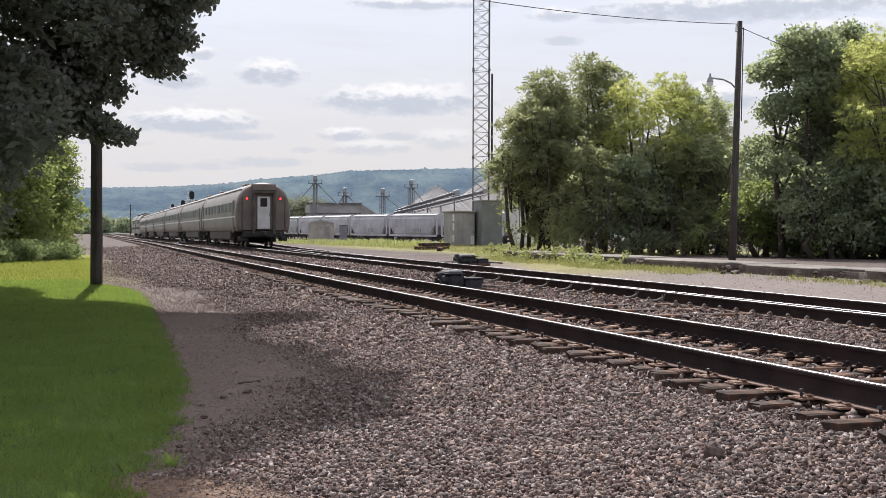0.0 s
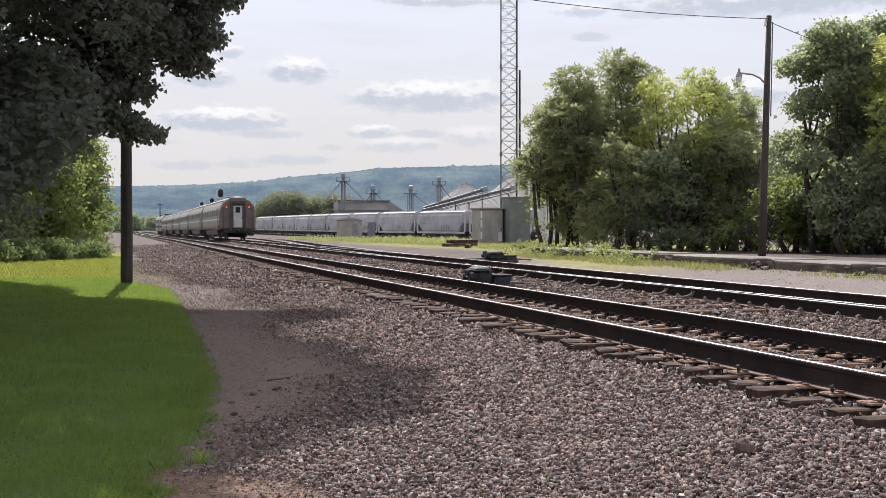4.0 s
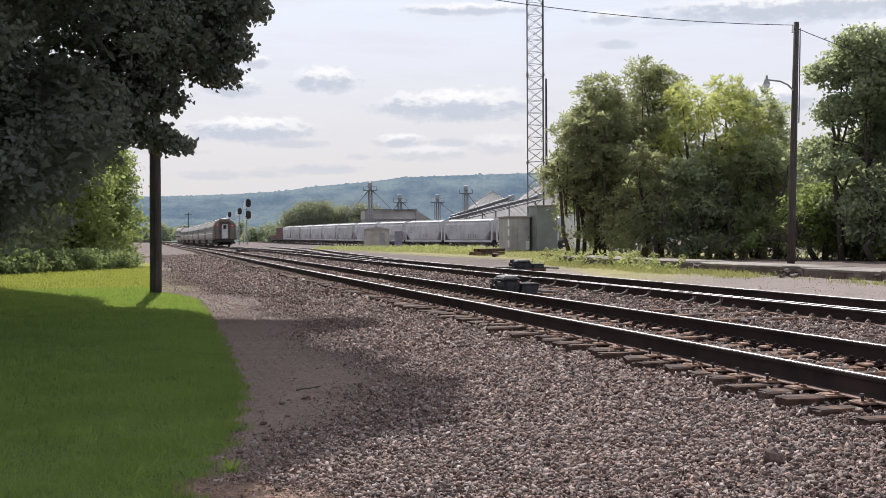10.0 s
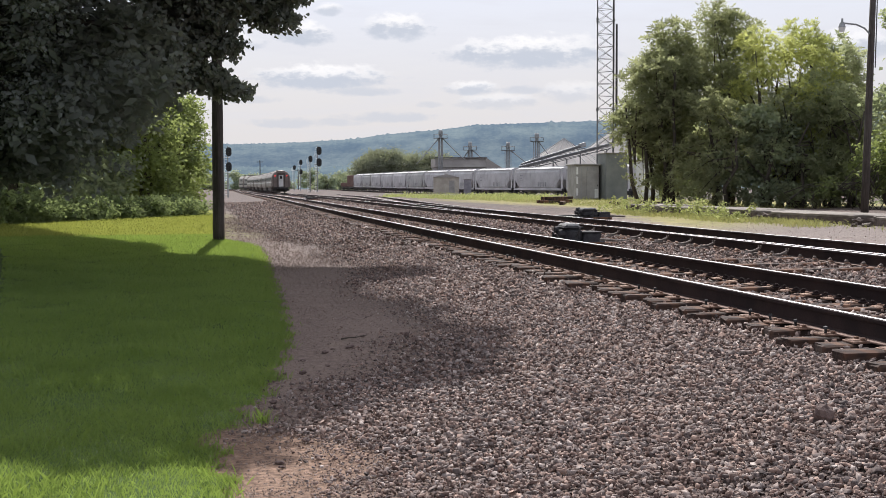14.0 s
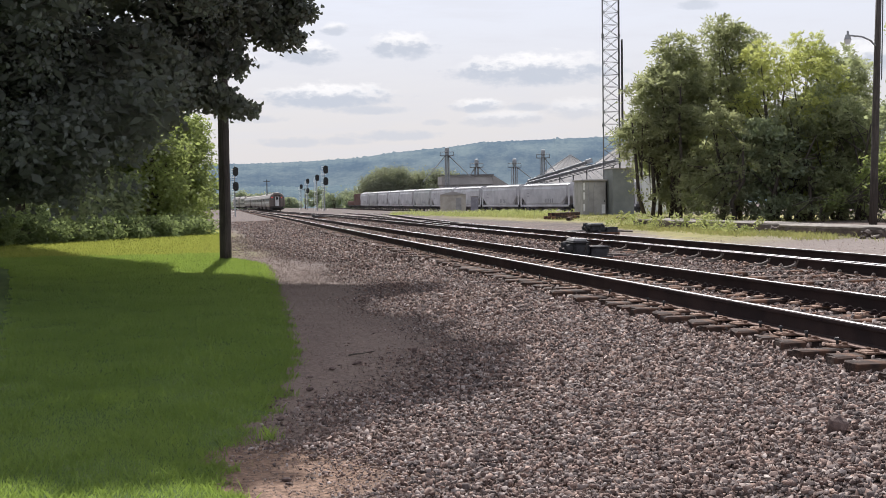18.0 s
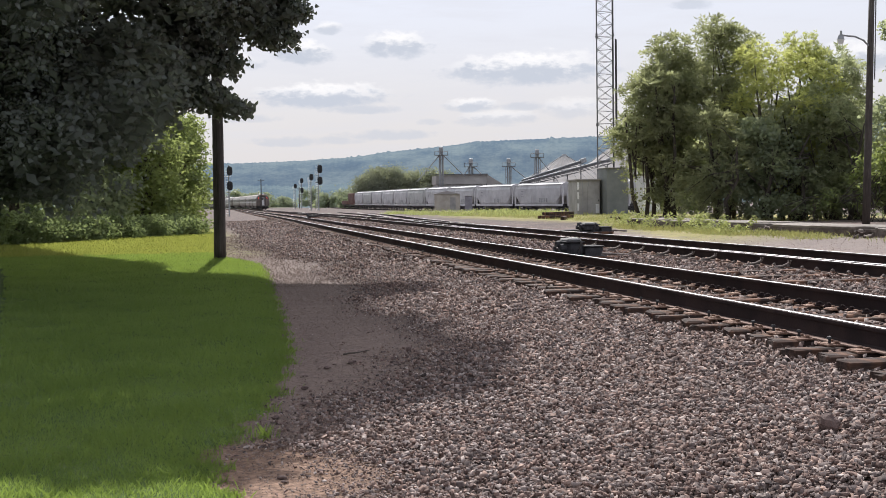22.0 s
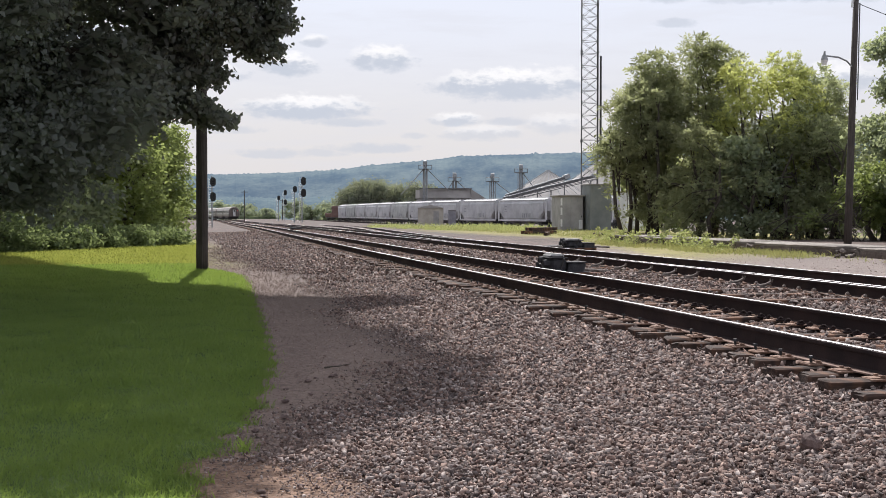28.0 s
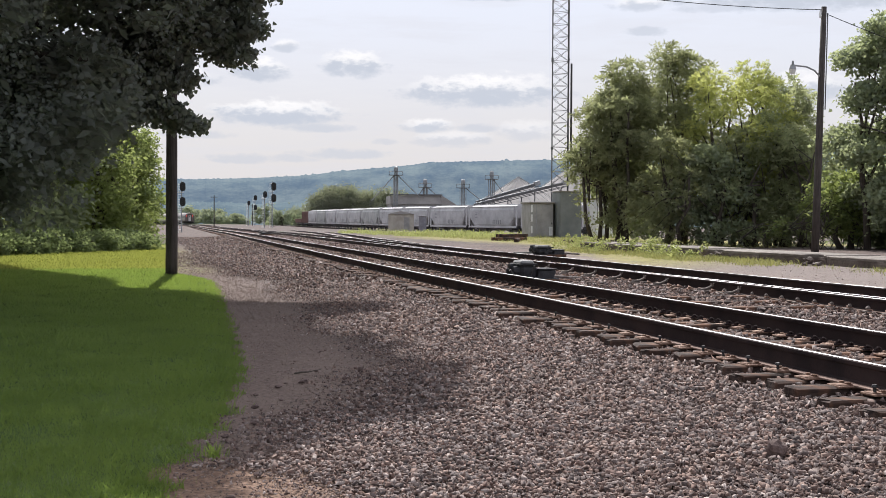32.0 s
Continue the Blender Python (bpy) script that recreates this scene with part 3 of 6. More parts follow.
def frond_soup(name, pts, away, length, mat, parent, rng, k=7):
    """A feathery compound leaf at each point: leaflets in pairs along a drooping stalk."""
    n = len(pts)
    a = away + rng.normal(0, 0.75, (n, 3)) + np.array([0, 0, 0.25])
    a /= np.linalg.norm(a, axis=1)[:, None]
    u = rng.normal(0, 0.6, (n, 3)) + np.array([0, 0, 1.0])
    s = np.cross(a, u)
    s /= np.linalg.norm(s, axis=1)[:, None]
    u = np.cross(s, a)
    L = length * rng.uniform(0.6, 1.3, n)
    out = []
    for j in range(k):
        t = 0.15 + 0.85 * j / (k - 1)
        side = (1 if j % 2 else -1) * (0.9 if j < k - 1 else 0.0)
        p = pts + (a * t + np.array([0, 0, -0.4]) * t * t) * L[:, None]
        d = s * side + a * (0.55 if side else 1.0) + rng.normal(0, 0.25, (n, 3)) - np.array([0, 0, 0.25])
        d /= np.linalg.norm(d, axis=1)[:, None]
        w = np.cross(d, u + rng.normal(0, 0.5, (n, 3)))
        w /= np.linalg.norm(w, axis=1)[:, None]
        q = (L * rng.uniform(0.24, 0.36, n))[:, None]
        out.append(np.stack([p, p + q * (0.45 * d + 0.19 * w), p + q * d, p + q * (0.45 * d - 0.19 * w)], 1))
    v = np.concatenate(out).reshape(-1, 3)
    return soup(name, v, np.arange(len(v)).reshape(-1, 4), mat, parent)


def ball_points(rng, n, centre, radii, shell=0.55):
    p = rng.normal(0, 1, (n, 3))
    if shell <= 0:
        return np.asarray(centre) + p * 0.44 * np.asarray(radii)
    p /= np.linalg.norm(p, axis=1)[:, None]
    r = 1 - (1 - shell) * rng.random(n) ** 1.4
    return np.asarray(centre) + p * r[:, None] * np.asarray(radii)


def clump_points(rng, total, clumps, shell=0.45):
    w = np.array([max(c[1]) ** 2 for c in clumps])
    out = []
    for (c, r), k in zip(clumps, (total * w / w.sum()).astype(int)):
        out.append(ball_points(rng, k, c, r, shell))
    return rng.permutation(np.concatenate(out))


def crown_tips(rng, n, clumps):
    """Twig ends on the clumps' upper and outer skins, and the way each one points."""
    c = np.array([a for a, _ in clumps], float)
    r = np.array([b for _, b in clumps], float)
    w = (r.max(1) ** 2) / (r.max(1) ** 2).sum()
    k = rng.choice(len(c), n * 3, p=w)
    d = rng.normal(0, 1, (n * 3, 3))
    d /= np.linalg.norm(d, axis=1)[:, None]
    ok = (d[:, 2] > -0.3) | (rng.random(n * 3) < 0.3)
    k, d = k[ok], d[ok]
    p = c[k] + d * r[k] * rng.uniform(0.72, 1.0, (len(k), 1))
    # twigs deep inside a neighbouring clump are bare
    deep = np.zeros(len(p), bool)
    for a, b in zip(c, r):
        deep |= (((p - a) / b) ** 2).sum(1) < 0.36
    ok = ~deep | (rng.random(len(p)) < 0.15)
    return p[ok][:n], d[ok][:n]


def leaf_clusters(rng, tips, per, spread):
    """Leaves scattered round twig ends, hanging a little."""
    m = per * len(tips)
    return np.repeat(tips, per, 0) + rng.normal(0, spread, (m, 3)) * np.array([1, 1, 0.7]) - np.array([0, 0, 0.3 * spread])


def trunk_mesh(base, top, r, limbs, rng, bend_by=0.15):
    """A tapered trunk with limbs to the given ends."""
    bm = bmesh.new()
    base, top = Vector(base), Vector(top)
    pts = [base.lerp(top, t) + Vector((rng.normal(0, bend_by), rng.normal(0, bend_by), 0)) * (t > 0) for t in (0, 0.25, 0.5, 0.75, 1)]
    rad = [r * 1.25, r, r * 0.85, r * 0.6, r * 0.3]
    rings = []
    for p, q in zip(pts, rad):
        rings.append([p + Vector((q * math.cos(a), q * math.sin(a), 0)) for a in np.linspace(0, 2 * math.pi, 9)[:-1]])
    loft(bm, rings)
    for end in limbs:
        t = rng.uniform(0.35, 0.95)
        a = base.lerp(top, t)
        mid = a.lerp(Vector(end), 0.5) + Vector((0, 0, 0.12 * (Vector(end) - a).length))
        rr = r * (1 - t) * 0.6 + 0.02
        rod(bm, a, mid, rr, rr * 0.7, 6, False)
        rod(bm, mid, end, rr * 0.7, rr * 0.25, 6, False)
    return bm


def tree(name, foot, height, clumps, leaves, size, mat, label, seed, trunks=1, shape=DIAMOND, r=0.12, droop=0.35, group=""):
    """clumps: (offset from the foot, radii)."""
    rng = np.random.default_rng(seed)
    foot = np.array([foot[0], foot[1], float(gz(foot[0], foot[1])) - 0.03])
    ob = thing(name, pose(*foot), label, "tree" if name == "tree" else "bush", group)
    for k in range(trunks):
        off = np.array([rng.normal(0, 0.5), rng.normal(0, 0.5), 0]) * (trunks > 1)
        limbs = [clumps[j][0] for j in rng.permutation(len(clumps))[: max(3, len(clumps) // trunks)]]
        part("trunk", trunk_mesh(off, off * 1.8 + np.array([0, 0, height * 0.7]), r, limbs, rng), "bark", ob, smooth=True)
    fronds = mat in ("ailanthus", "locust", "olive")
    if fronds or size < 0.4:
        tips, way = crown_tips(rng, leaves // (70 if fronds else 24), clumps)
        way = way + np.array([0, 0, 0.35])
        if fronds:
            m = 8
            frond_soup("crown", np.repeat(tips, m, 0), np.repeat(way, m, 0), size, mat, ob, rng, 9)
        else:
            pts = leaf_clusters(rng, tips, 20, size * 1.15)
            leaf_soup("crown", pts[pts[:, 2] > 0.04], size, shape, mat, ob, rng, droop, "", 1.5)
        pts = clump_points(rng, leaves // 9, [(c, [0.9 * v for v in r]) for c, r in clumps], 0.0)
        leaf_soup("inner_leaves", pts[pts[:, 2] > 0.1], 0.22, DIAMOND, mat, ob, rng, droop, "", 1.8)
    else:
        pts = clump_points(rng, leaves, clumps, 0.0)
        leaf_soup("crown", pts[pts[:, 2] > 0.05], size, shape, mat, ob, rng, droop, "", 1.8)
    return ob


def cloud_of_clumps(rng, n, radii, height, low, r=(0.9, 1.7), lean=(0, 0)):
    """Clumps filling an egg-shaped envelope with an uneven outline."""
    out = []
    for i in range(n):
        z = low + (height - low) * (i + rng.random()) / n
        t = (z - low) / (height - low)
        wide = (0.55 + 0.9 * t * (1 - t) * 2) * (1 - 0.45 * max(t - 0.6, 0) / 0.4)
        a = rng.uniform(0, 2 * math.pi)
        d = rng.random() ** 0.36 * wide
        q = rng.uniform(*r)
        out.append(((radii[0] * d * math.cos(a) + lean[0] * t, radii[1] * d * math.sin(a) + lean[1] * t, z), (q, q, q * 0.75)))
    return out


# ---- poles, tower, wall ----
def wood_pole():
    ob = thing("wooden_pole", pose(0.97, 33.4, float(gz(0.97, 33.4)), 0, 0.1, 0), "dark weathered wooden pole standing at the lawn's edge", "pole")
    bm = bmesh.new()
    rings = []
    rng = np.random.default_rng(5)
    for z in np.linspace(-0.1, 8.5, 14):
        q = 0.155 - 0.004 * z
        rings.append([(q * (1 + 0.03 * rng.normal()) * math.cos(a), q * (1 + 0.03 * rng.normal()) * math.sin(a), z) for a in np.linspace(0, 2 * math.pi, 17)[:-1]])
    loft(bm, rings)
    part("pole", bm, "pole", ob, smooth=True)
    part("ground_wire_cover", boxed(0.0, -0.165, 1.3, 0.03, 0.03, 2.6, 0.008), "pole", ob)


wood_pole()


def utility_pole():
    x, y = 21.4, 37.0
    g = 0.5
    ob = thing("utility_pole", pose(x, y, g, 0, 1.6, 0), "weathered wooden utility pole with a curved street lamp arm", "utility pole")
    bm = bmesh.new()
    loft(bm, [[(q * math.cos(a), q * math.sin(a), z) for a in np.linspace(0, 2 * math.pi, 15)[:-1]] for z, q in ((-0.2, 0.125), (2, 0.118), (5, 0.105), (7.9, 0.085))])
    part("pole", bm, "pole", ob, smooth=True)
    arm = bmesh.new()
    pts = [Vector((-0.1, -0.05, 5.66)), Vector((-0.3, -0.08, 5.82)), Vector((-0.6, -0.1, 5.92)), Vector((-1.05, -0.12, 5.94))]
    for a, b in zip(pts, pts[1:]):
        rod(arm, a, b, 0.028, None, 8)
    arm_ob = part("lamp_arm", arm, "galv", ob)
    head = bmesh.new()
    rod(head, (-1.1, -0.12, 5.93), (-1.1, -0.12, 6.08), 0.045, 0.03, 8)
    rod(head, (-1.1, -0.12, 5.80), (-1.1, -0.12, 5.95), 0.115, 0.07, 12)
    part("lamp_head", head, "galv", arm_ob, "grey metal lamp head")
    part("lamp_globe", rodded((-1.1, -0.12, 5.66), (-1.1, -0.12, 5.80), 0.075, 0.11, 12), "white", arm_ob, "frosted white globe")
    part("insulator", rodded((-0.12, 0, 7.55), (-0.12, 0, 7.78), 0.05, 0.03, 8), "white", ob)
    part("conduit", rodded((0.16, -0.02, 4.6), (0.13, -0.02, 7.7), 0.02), "darksteel", ob)


utility_pole()


def wire(name, a, b, sag, label, r=0.012):
    cu = bpy.data.curves.new(name, "CURVE")
    cu.dimensions, cu.bevel_depth, cu.bevel_resolution = "3D", r, 1
    sp = cu.splines.new("POLY")
    sp.points.add(24)
    a, b = Vector(a), Vector(b)
    for i, p in enumerate(sp.points):
        t = i / 24
        q = a.lerp(b, t)
        p.co = (q.x, q.y, q.z - sag * 4 * t * (1 - t), 1)
    cu.materials.append(M["black"])
    tagged(new(name, cu), label, "cable")


wire("overhead_cable", (21.62, 37, 8.3), (4.0, 36.0, 9.5), 0.45, "thin black overhead cable strung from the utility pole")
wire("overhead_cable", (21.62, 37, 8.2), (38, 41, 5.6), 0.35, "thin service cable running into the trees")


def lattice_tower():
    x, y = 28.62, 84.6
    g = float(gz(x, y))
    ob = thing("lattice_tower", pose(x, y, g, 0, 0, 12), "tall slender grey steel lattice radio tower", "radio tower")
    H, w = 26.0, 1.32
    c = [Vector((w * 0.577 * math.cos(a), w * 0.577 * math.sin(a), 0)) for a in (math.radians(-150), math.radians(-30), math.radians(90))]
    for p in c:
        part("tower_leg", rodded(p, p + Vector((0, 0, H)), 0.045, None, 8), "darksteel", ob)
    step = 0.86
    for face in range(3):
        bm = bmesh.new()
        a, b = c[face], c[(face + 1) % 3]
        k = 0
        z = 0.3
        while z + step < H:
            rod(bm, a + Vector((0, 0, z)), b + Vector((0, 0, z)), 0.017, None, 5, False)
            rod(bm, a + Vector((0, 0, z)), b + Vector((0, 0, z + step)), 0.014, None, 5, False)
            rod(bm, b + Vector((0, 0, z)), a + Vector((0, 0, z + step)), 0.014, None, 5, False)
            z += step
        part("tower_bracing", bm, "darksteel", ob)
    for z in (6.2, 12.4, 18.6):
        for p in c:
            part("splice_flange", rodded(p + Vector((0, 0, z)), p + Vector((0, 0, z + 0.12)), 0.09, None, 8), "darksteel", ob)
    part("whip_antenna", rodded(c[1] + Vector((0.22, 0, 5.0)), c[1] + Vector((0.22, 0, 12.2)), 0.085, 0.07, 8), "iron", ob)
    part("antenna_bracket", rodded(c[1] + Vector((0, 0, 6.5)), c[1] + Vector((0.25, 0, 6.5)), 0.03), "darksteel", ob)
    part("coax_cable", rodded(c[1] + Vector((-0.1, -0.06, 0.2)), c[1] + Vector((-0.1, -0.06, 25)), 0.03), "black", ob)


lattice_tower()


def equipment_shed(x, y, w, d, h, mat, label, name="equipment_shed", roof=0.12, rz=0, door=True):
    g = float(gz(x, y)) - 0.02
    ob = thing(name, pose(x, y, g, 0, 0, rz), label, "shed")
    part("wall", boxed(0, 0, h / 2, w, d, h, 0.02), mat, ob)
    bm = bmesh.new()
    if roof > 0.3:
        loft(bm, [[(-w / 2 - 0.12, yy, h), (w / 2 + 0.12, yy, h), (0, yy, h + roof)] for yy in (-d / 2 - 0.12, d / 2 + 0.12)])
    else:
        box(bm, 0, 0, h + roof / 2, w + 0.2, d + 0.2, roof, 0.02)
    part("roof", bm, "roofmetal", ob)
    if door:
        dr = part("door", boxed(w * 0.22, -d / 2 - 0.012, h * 0.44, 0.85, 0.04, h * 0.8, 0.008), "shed", ob)
        part("door_handle", boxed(w * 0.22 + 0.33, -d / 2 - 0.05, h * 0.42, 0.05, 0.04, 0.12), "iron", dr)
    return ob


# ---- railway track ----
def rail_profile(z):
    """Outlines of a flat-bottomed rail whose head's top is at z: web and head sides, worn top, foot."""
    side = [(-0.03, z - 0.178), (0.03, z - 0.178), (0.012, z - 0.155), (0.010, z - 0.05), (0.036, z - 0.036), (0.0365, z - 0.010), (0.025, z - 0.002), (-0.025, z - 0.002), (-0.0365, z - 0.010), (-0.036, z - 0.036), (-0.010, z - 0.05), (-0.012, z - 0.155)]
    head = [(-0.019, z - 0.003), (0.019, z - 0.003), (0.014, z), (-0.014, z)]
    foot = [(-0.078, z - 0.193), (0.078, z - 0.193), (0.078, z - 0.182), (0.03, z - 0.174), (-0.03, z - 0.174), (-0.078, z - 0.182)]
    return side, head, foot


def track_rows(y0, y1):
    out, y = [], y0
    while y < y1:
        out.append(y)
        y += 1.5 if y < 60 else 6.0
    return out + [y1]


def sweep(rows, prof, centre):
    """Sweeps an outline (across, up) along the line centre(y) -> x, y, z."""
    rings = []
    for y in rows:
        x, yy, z = centre(y)
        x2, y2, _ = centre(y + 0.5)
        n = Vector((y2 - yy, -(x2 - x), 0)).normalized()
        rings.append([(x + n.x * a, yy + n.y * a, z + b) for a, b in prof])
    bm = bmesh.new()
    return loft(bm, rings)


def rail(parent, line, y0, y1, label=""):
    side, head, foot = rail_profile(0.0)
    rows = track_rows(y0, y1)
    r = part("rail", sweep(rows, side, line), "rail", parent, label)
    part("rail_head", sweep(rows, head, line), "railhead", r)
    part("rail_foot", sweep(rows, foot, line), "railfoot", r)


def tie_mesh(seed=8):
    bm = bmesh.new()
    box(bm, 0, 0, -0.085, 2.6, 0.20, 0.17, 0.018)
    rng = np.random.default_rng(seed)
    for v in bm.verts:
        v.co += Vector((rng.normal(0, 0.012), rng.normal(0, 0.006), rng.normal(0, 0.004)))
    return bm


def plate_mesh(clip):
    bm = bmesh.new()
    box(bm, 0, 0, 0.008, 0.40, 0.19, 0.018, 0.004)
    for sx in (-1, 1):
        if clip:
            rod(bm, (sx * 0.10, -0.05, 0.03), (sx * 0.13, 0.06, 0.06), 0.016, None, 6)
            rod(bm, (sx * 0.13, 0.06, 0.06), (sx * 0.16, -0.04, 0.035), 0.016, None, 6)
            box(bm, sx * 0.13, 0, 0.03, 0.06, 0.07, 0.05, 0.008)
        else:
            for sy in (-0.055, 0.05):
                box(bm, sx * 0.105, sy, 0.022, 0.018, 0.018, 0.03)
                box(bm, sx * 0.10, sy, 0.037, 0.04, 0.026, 0.012, 0.004)
            box(bm, sx * 0.088, 0, 0.024, 0.014, 0.16, 0.014)
            box(bm, sx * 0.15, 0, 0.019, 0.09, 0.12, 0.012, 0.004)
    return bm


def mesh_of(name, bm, mat):
    me = bpy.data.meshes.new(name)
    bm.to_mesh(me)
    bm.free()
    me.materials.append(M[mat])
    return me


TIES = [mesh_of("tie", tie_mesh(8 + k), "tie") for k in range(5)]
SPIKE_ME = mesh_of("tie_plate", plate_mesh(False), "plate")
CLIP_ME = mesh_of("tie_plate", plate_mesh(True), "plate")


def tall_spike():
    bm = bmesh.new()
    rod(bm, (0, 0, 0), (0, 0, 0.055), 0.012, 0.012, 6)
    rod(bm, (0, 0, 0.05), (0, 0, 0.068), 0.026, 0.017, 8)
    return bm


def anchor_mesh():
    """A spring anchor hugging the rail's foot: a rounded hump with two jaws."""
    bm = bmesh.new()
    for k in range(6):
        a, b = math.pi * k / 6, math.pi * (k + 1) / 6
        rod(bm, (0.032 * math.cos(a), 0, 0.04 * math.sin(a)), (0.032 * math.cos(b), 0, 0.04 * math.sin(b)), 0.016, None, 6)
    box(bm, 0, 0, 0.010, 0.10, 0.036, 0.024, 0.006)
    return bm


def knob_mesh():
    """A bolted clip: washer plate, shank and round cap."""
    bm = bmesh.new()
    box(bm, 0, 0, 0.008, 0.16, 0.11, 0.022, 0.006)
    rod(bm, (0, 0, 0.01), (0, 0, 0.06), 0.016, None, 6)
    rod(bm, (0, 0, 0.045), (0, 0, 0.062), 0.032, 0.034, 8)
    rod(bm, (0, 0, 0.062), (0, 0, 0.085), 0.034, 0.012, 8)
    return bm


def brace_mesh():
    """A rail brace: foot, rising arm and a forked head against the rail's web."""
    bm = bmesh.new()
    box(bm, -0.18, 0, 0.012, 0.42, 0.12, 0.024, 0.005)
    rod(bm, (-0.33, 0, 0.03), (-0.17, 0, 0.05), 0.028, 0.026, 8)
    rod(bm, (-0.17, 0, 0.05), (-0.06, 0, 0.10), 0.026, 0.022, 8)
    for s in (-1, 1):
        rod(bm, (-0.06, 0.02 * s, 0.09), (-0.05, 0.05 * s, 0.15), 0.016, 0.013, 6)
    rod(bm, (-0.30, 0, 0.03), (-0.30, 0, 0.075), 0.03, 0.02, 8)
    return bm


TALL_ME = mesh_of("spike", tall_spike(), "iron")
ANCHOR_ME = mesh_of("rail_anchor", anchor_mesh(), "rail")
KNOB_ME = mesh_of("bolted_clip", knob_mesh(), "clip")
BRACE_ME = mesh_of("rail_brace", brace_mesh(), "clip")


def straight(offset):
    return lambda y: (offset + float(bend(y)), y, RAIL_Z + float(fall(y)))


def track(name, centre, gauge, y0, y1, near, label, seed, clip=False, tie_drop=0.0, every=0.495, phase=0.0):
    """centre(y): the middle of the rail tops. near: how far along the ties are pieces of their own."""
    ob = tagged(new(name), label, "railway track", kind="structure")
    for s in (-1, 1):
        rail(ob, lambda y, s=s: (centre(y)[0] + s * gauge / 2, centre(y)[1], centre(y)[2]), y0, y1)
    rng = np.random.default_rng(seed)
    y = y0 + phase
    vs, fs, n = [], [], 0
    cube = np.array([(a, b, c) for c in (-0.17, 0) for a, b in ((-1.3, -0.11), (1.3, -0.11), (1.3, 0.11), (-1.3, 0.11))])
    quads = np.array([(4, 5, 6, 7), (0, 1, 5, 4), (1, 2, 6, 5), (2, 3, 7, 6), (3, 0, 4, 7)])
    while y < y1:
        x, yy, z = centre(y)
        slope = math.degrees(math.atan((centre(y + 0.5)[0] - x) / 0.5))
        zt = z - 0.205 - tie_drop
        if y < near:
            m = pose(x + rng.normal(0, 0.055), yy + rng.normal(0, 0.012), zt + rng.normal(0, 0.008), rng.normal(0, 1.5), rng.normal(0, 0.35), -slope + rng.normal(0, 1.1))
            t = link("tie", TIES[int(rng.integers(5))], None, ob)
            t.matrix_basis = m
            for s in (-1, 1):
                p = link("tie_plate", CLIP_ME if clip else SPIKE_ME, None, ob)
                p.matrix_basis = pose(x + s * gauge / 2 + rng.normal(0, 0.006), yy + rng.normal(0, 0.012), z - 0.204, 0, 0, -slope + rng.normal(0, 1.5) + 180 * (s > 0))
                if not clip and yy < 34 and s < 0 and rng.random() < 0.4:
                    k = link("spike", TALL_ME, None, ob)
                    k.matrix_basis = pose(x - gauge / 2 - 0.15, yy + rng.normal(0, 0.03), z - 0.19, rng.normal(0, 5), rng.normal(0, 5), 0)
                if not clip and yy < 34 and s > 0:
                    for dy in (-0.15, 0.15):
                        k = link("rail_anchor", ANCHOR_ME, None, ob)
                        k.matrix_basis = pose(x + gauge / 2 - 0.10, yy + dy, z - 0.185, 0, 0, rng.normal(0, 6))
                if clip and yy < 20.5 and s < 0:
                    k = link("bolted_clip", KNOB_ME, None, ob)
                    k.matrix_basis = pose(x - gauge / 2 - 0.13, yy, z - 0.19, 0, 0, rng.normal(0, 6))
        else:
            vs.append(cube + (x + rng.normal(0, 0.03), yy, zt))
            fs.append(quads + n)
            n += 8
        y += every + rng.normal(0, 0.012)
    if vs:
        tagged(soup("far_ties", np.concatenate(vs), np.concatenate(fs), "tie", ob), kind="stuff")
    return ob


track("railway_track_1", straight(T1), 1.62, -6.0, 620.0, 62.0, "main railway track with rusty plates on weathered wooden ties", 11)
track("railway_track_2", straight(T2), 1.70, -6.0, 620.0, 48.0, "second railway track with spring clips, ties sunk in ballast", 12, True, 0.035)


def point_rail():
    """The switch blade lying against the second track's near rail, its braces and its long timbers."""
    ob = bpy.data.objects["railway_track_2"]
    off = lambda y: T2 - 0.85 + float(np.interp(y, [-6, 8, 30], [0.30, 0.24, 0.085]))
    rail(ob, lambda y: (off(y), y, RAIL_Z + 0.004), 1.0, 30.0)
    for y in (19.85, 20.9, 22.9, 24.0, 25.3, 26.85, 28.4, 30.2, 31.6, 33.1):
        k = link("rail_brace", BRACE_ME, None, ob)
        k.matrix_basis = pose(T2 - 0.85 - 0.02, y, RAIL_Z - 0.195, 0, 0, 0)
    for y, l in ((17.1, 2.1), (18.3, 2.4), (19.6, 1.9), (27.4, 2.2), (28.0, 2.0)):
        p = part("timber", boxed(0, 0, 0, l, 0.22, 0.14, 0.012), "tie", ob)
        p.matrix_basis = pose(T2 - 0.85 - l / 2 + 0.4, y, RAIL_Z - 0.255, 0, 0, 2)


point_rail()


def branch(y):
    t = min(max((y - 34.0) / 120.0, 0), 1)
    off = T2 + 0.1 + 5.2 * t * t * (3 - 2 * t) + max(y - 154, 0) * 0.055
    return (off + float(bend(y)), y, RAIL_Z - 0.015 + float(fall(y)))


track("railway_track_3", branch, 1.5, 40.0, 380.0, 40.0, "turnout track curving away towards the yard", 13, True, 0.04)
YARD_Y = [110, 150, 182, 200, 217, 234, 250, 269, 304, 357, 430]
YARD_X = [78.0, 63.5, 55.2, 52.0, 49.8, 48.5, 47.6, 47.0, 46.8, 46.7, 46.6]


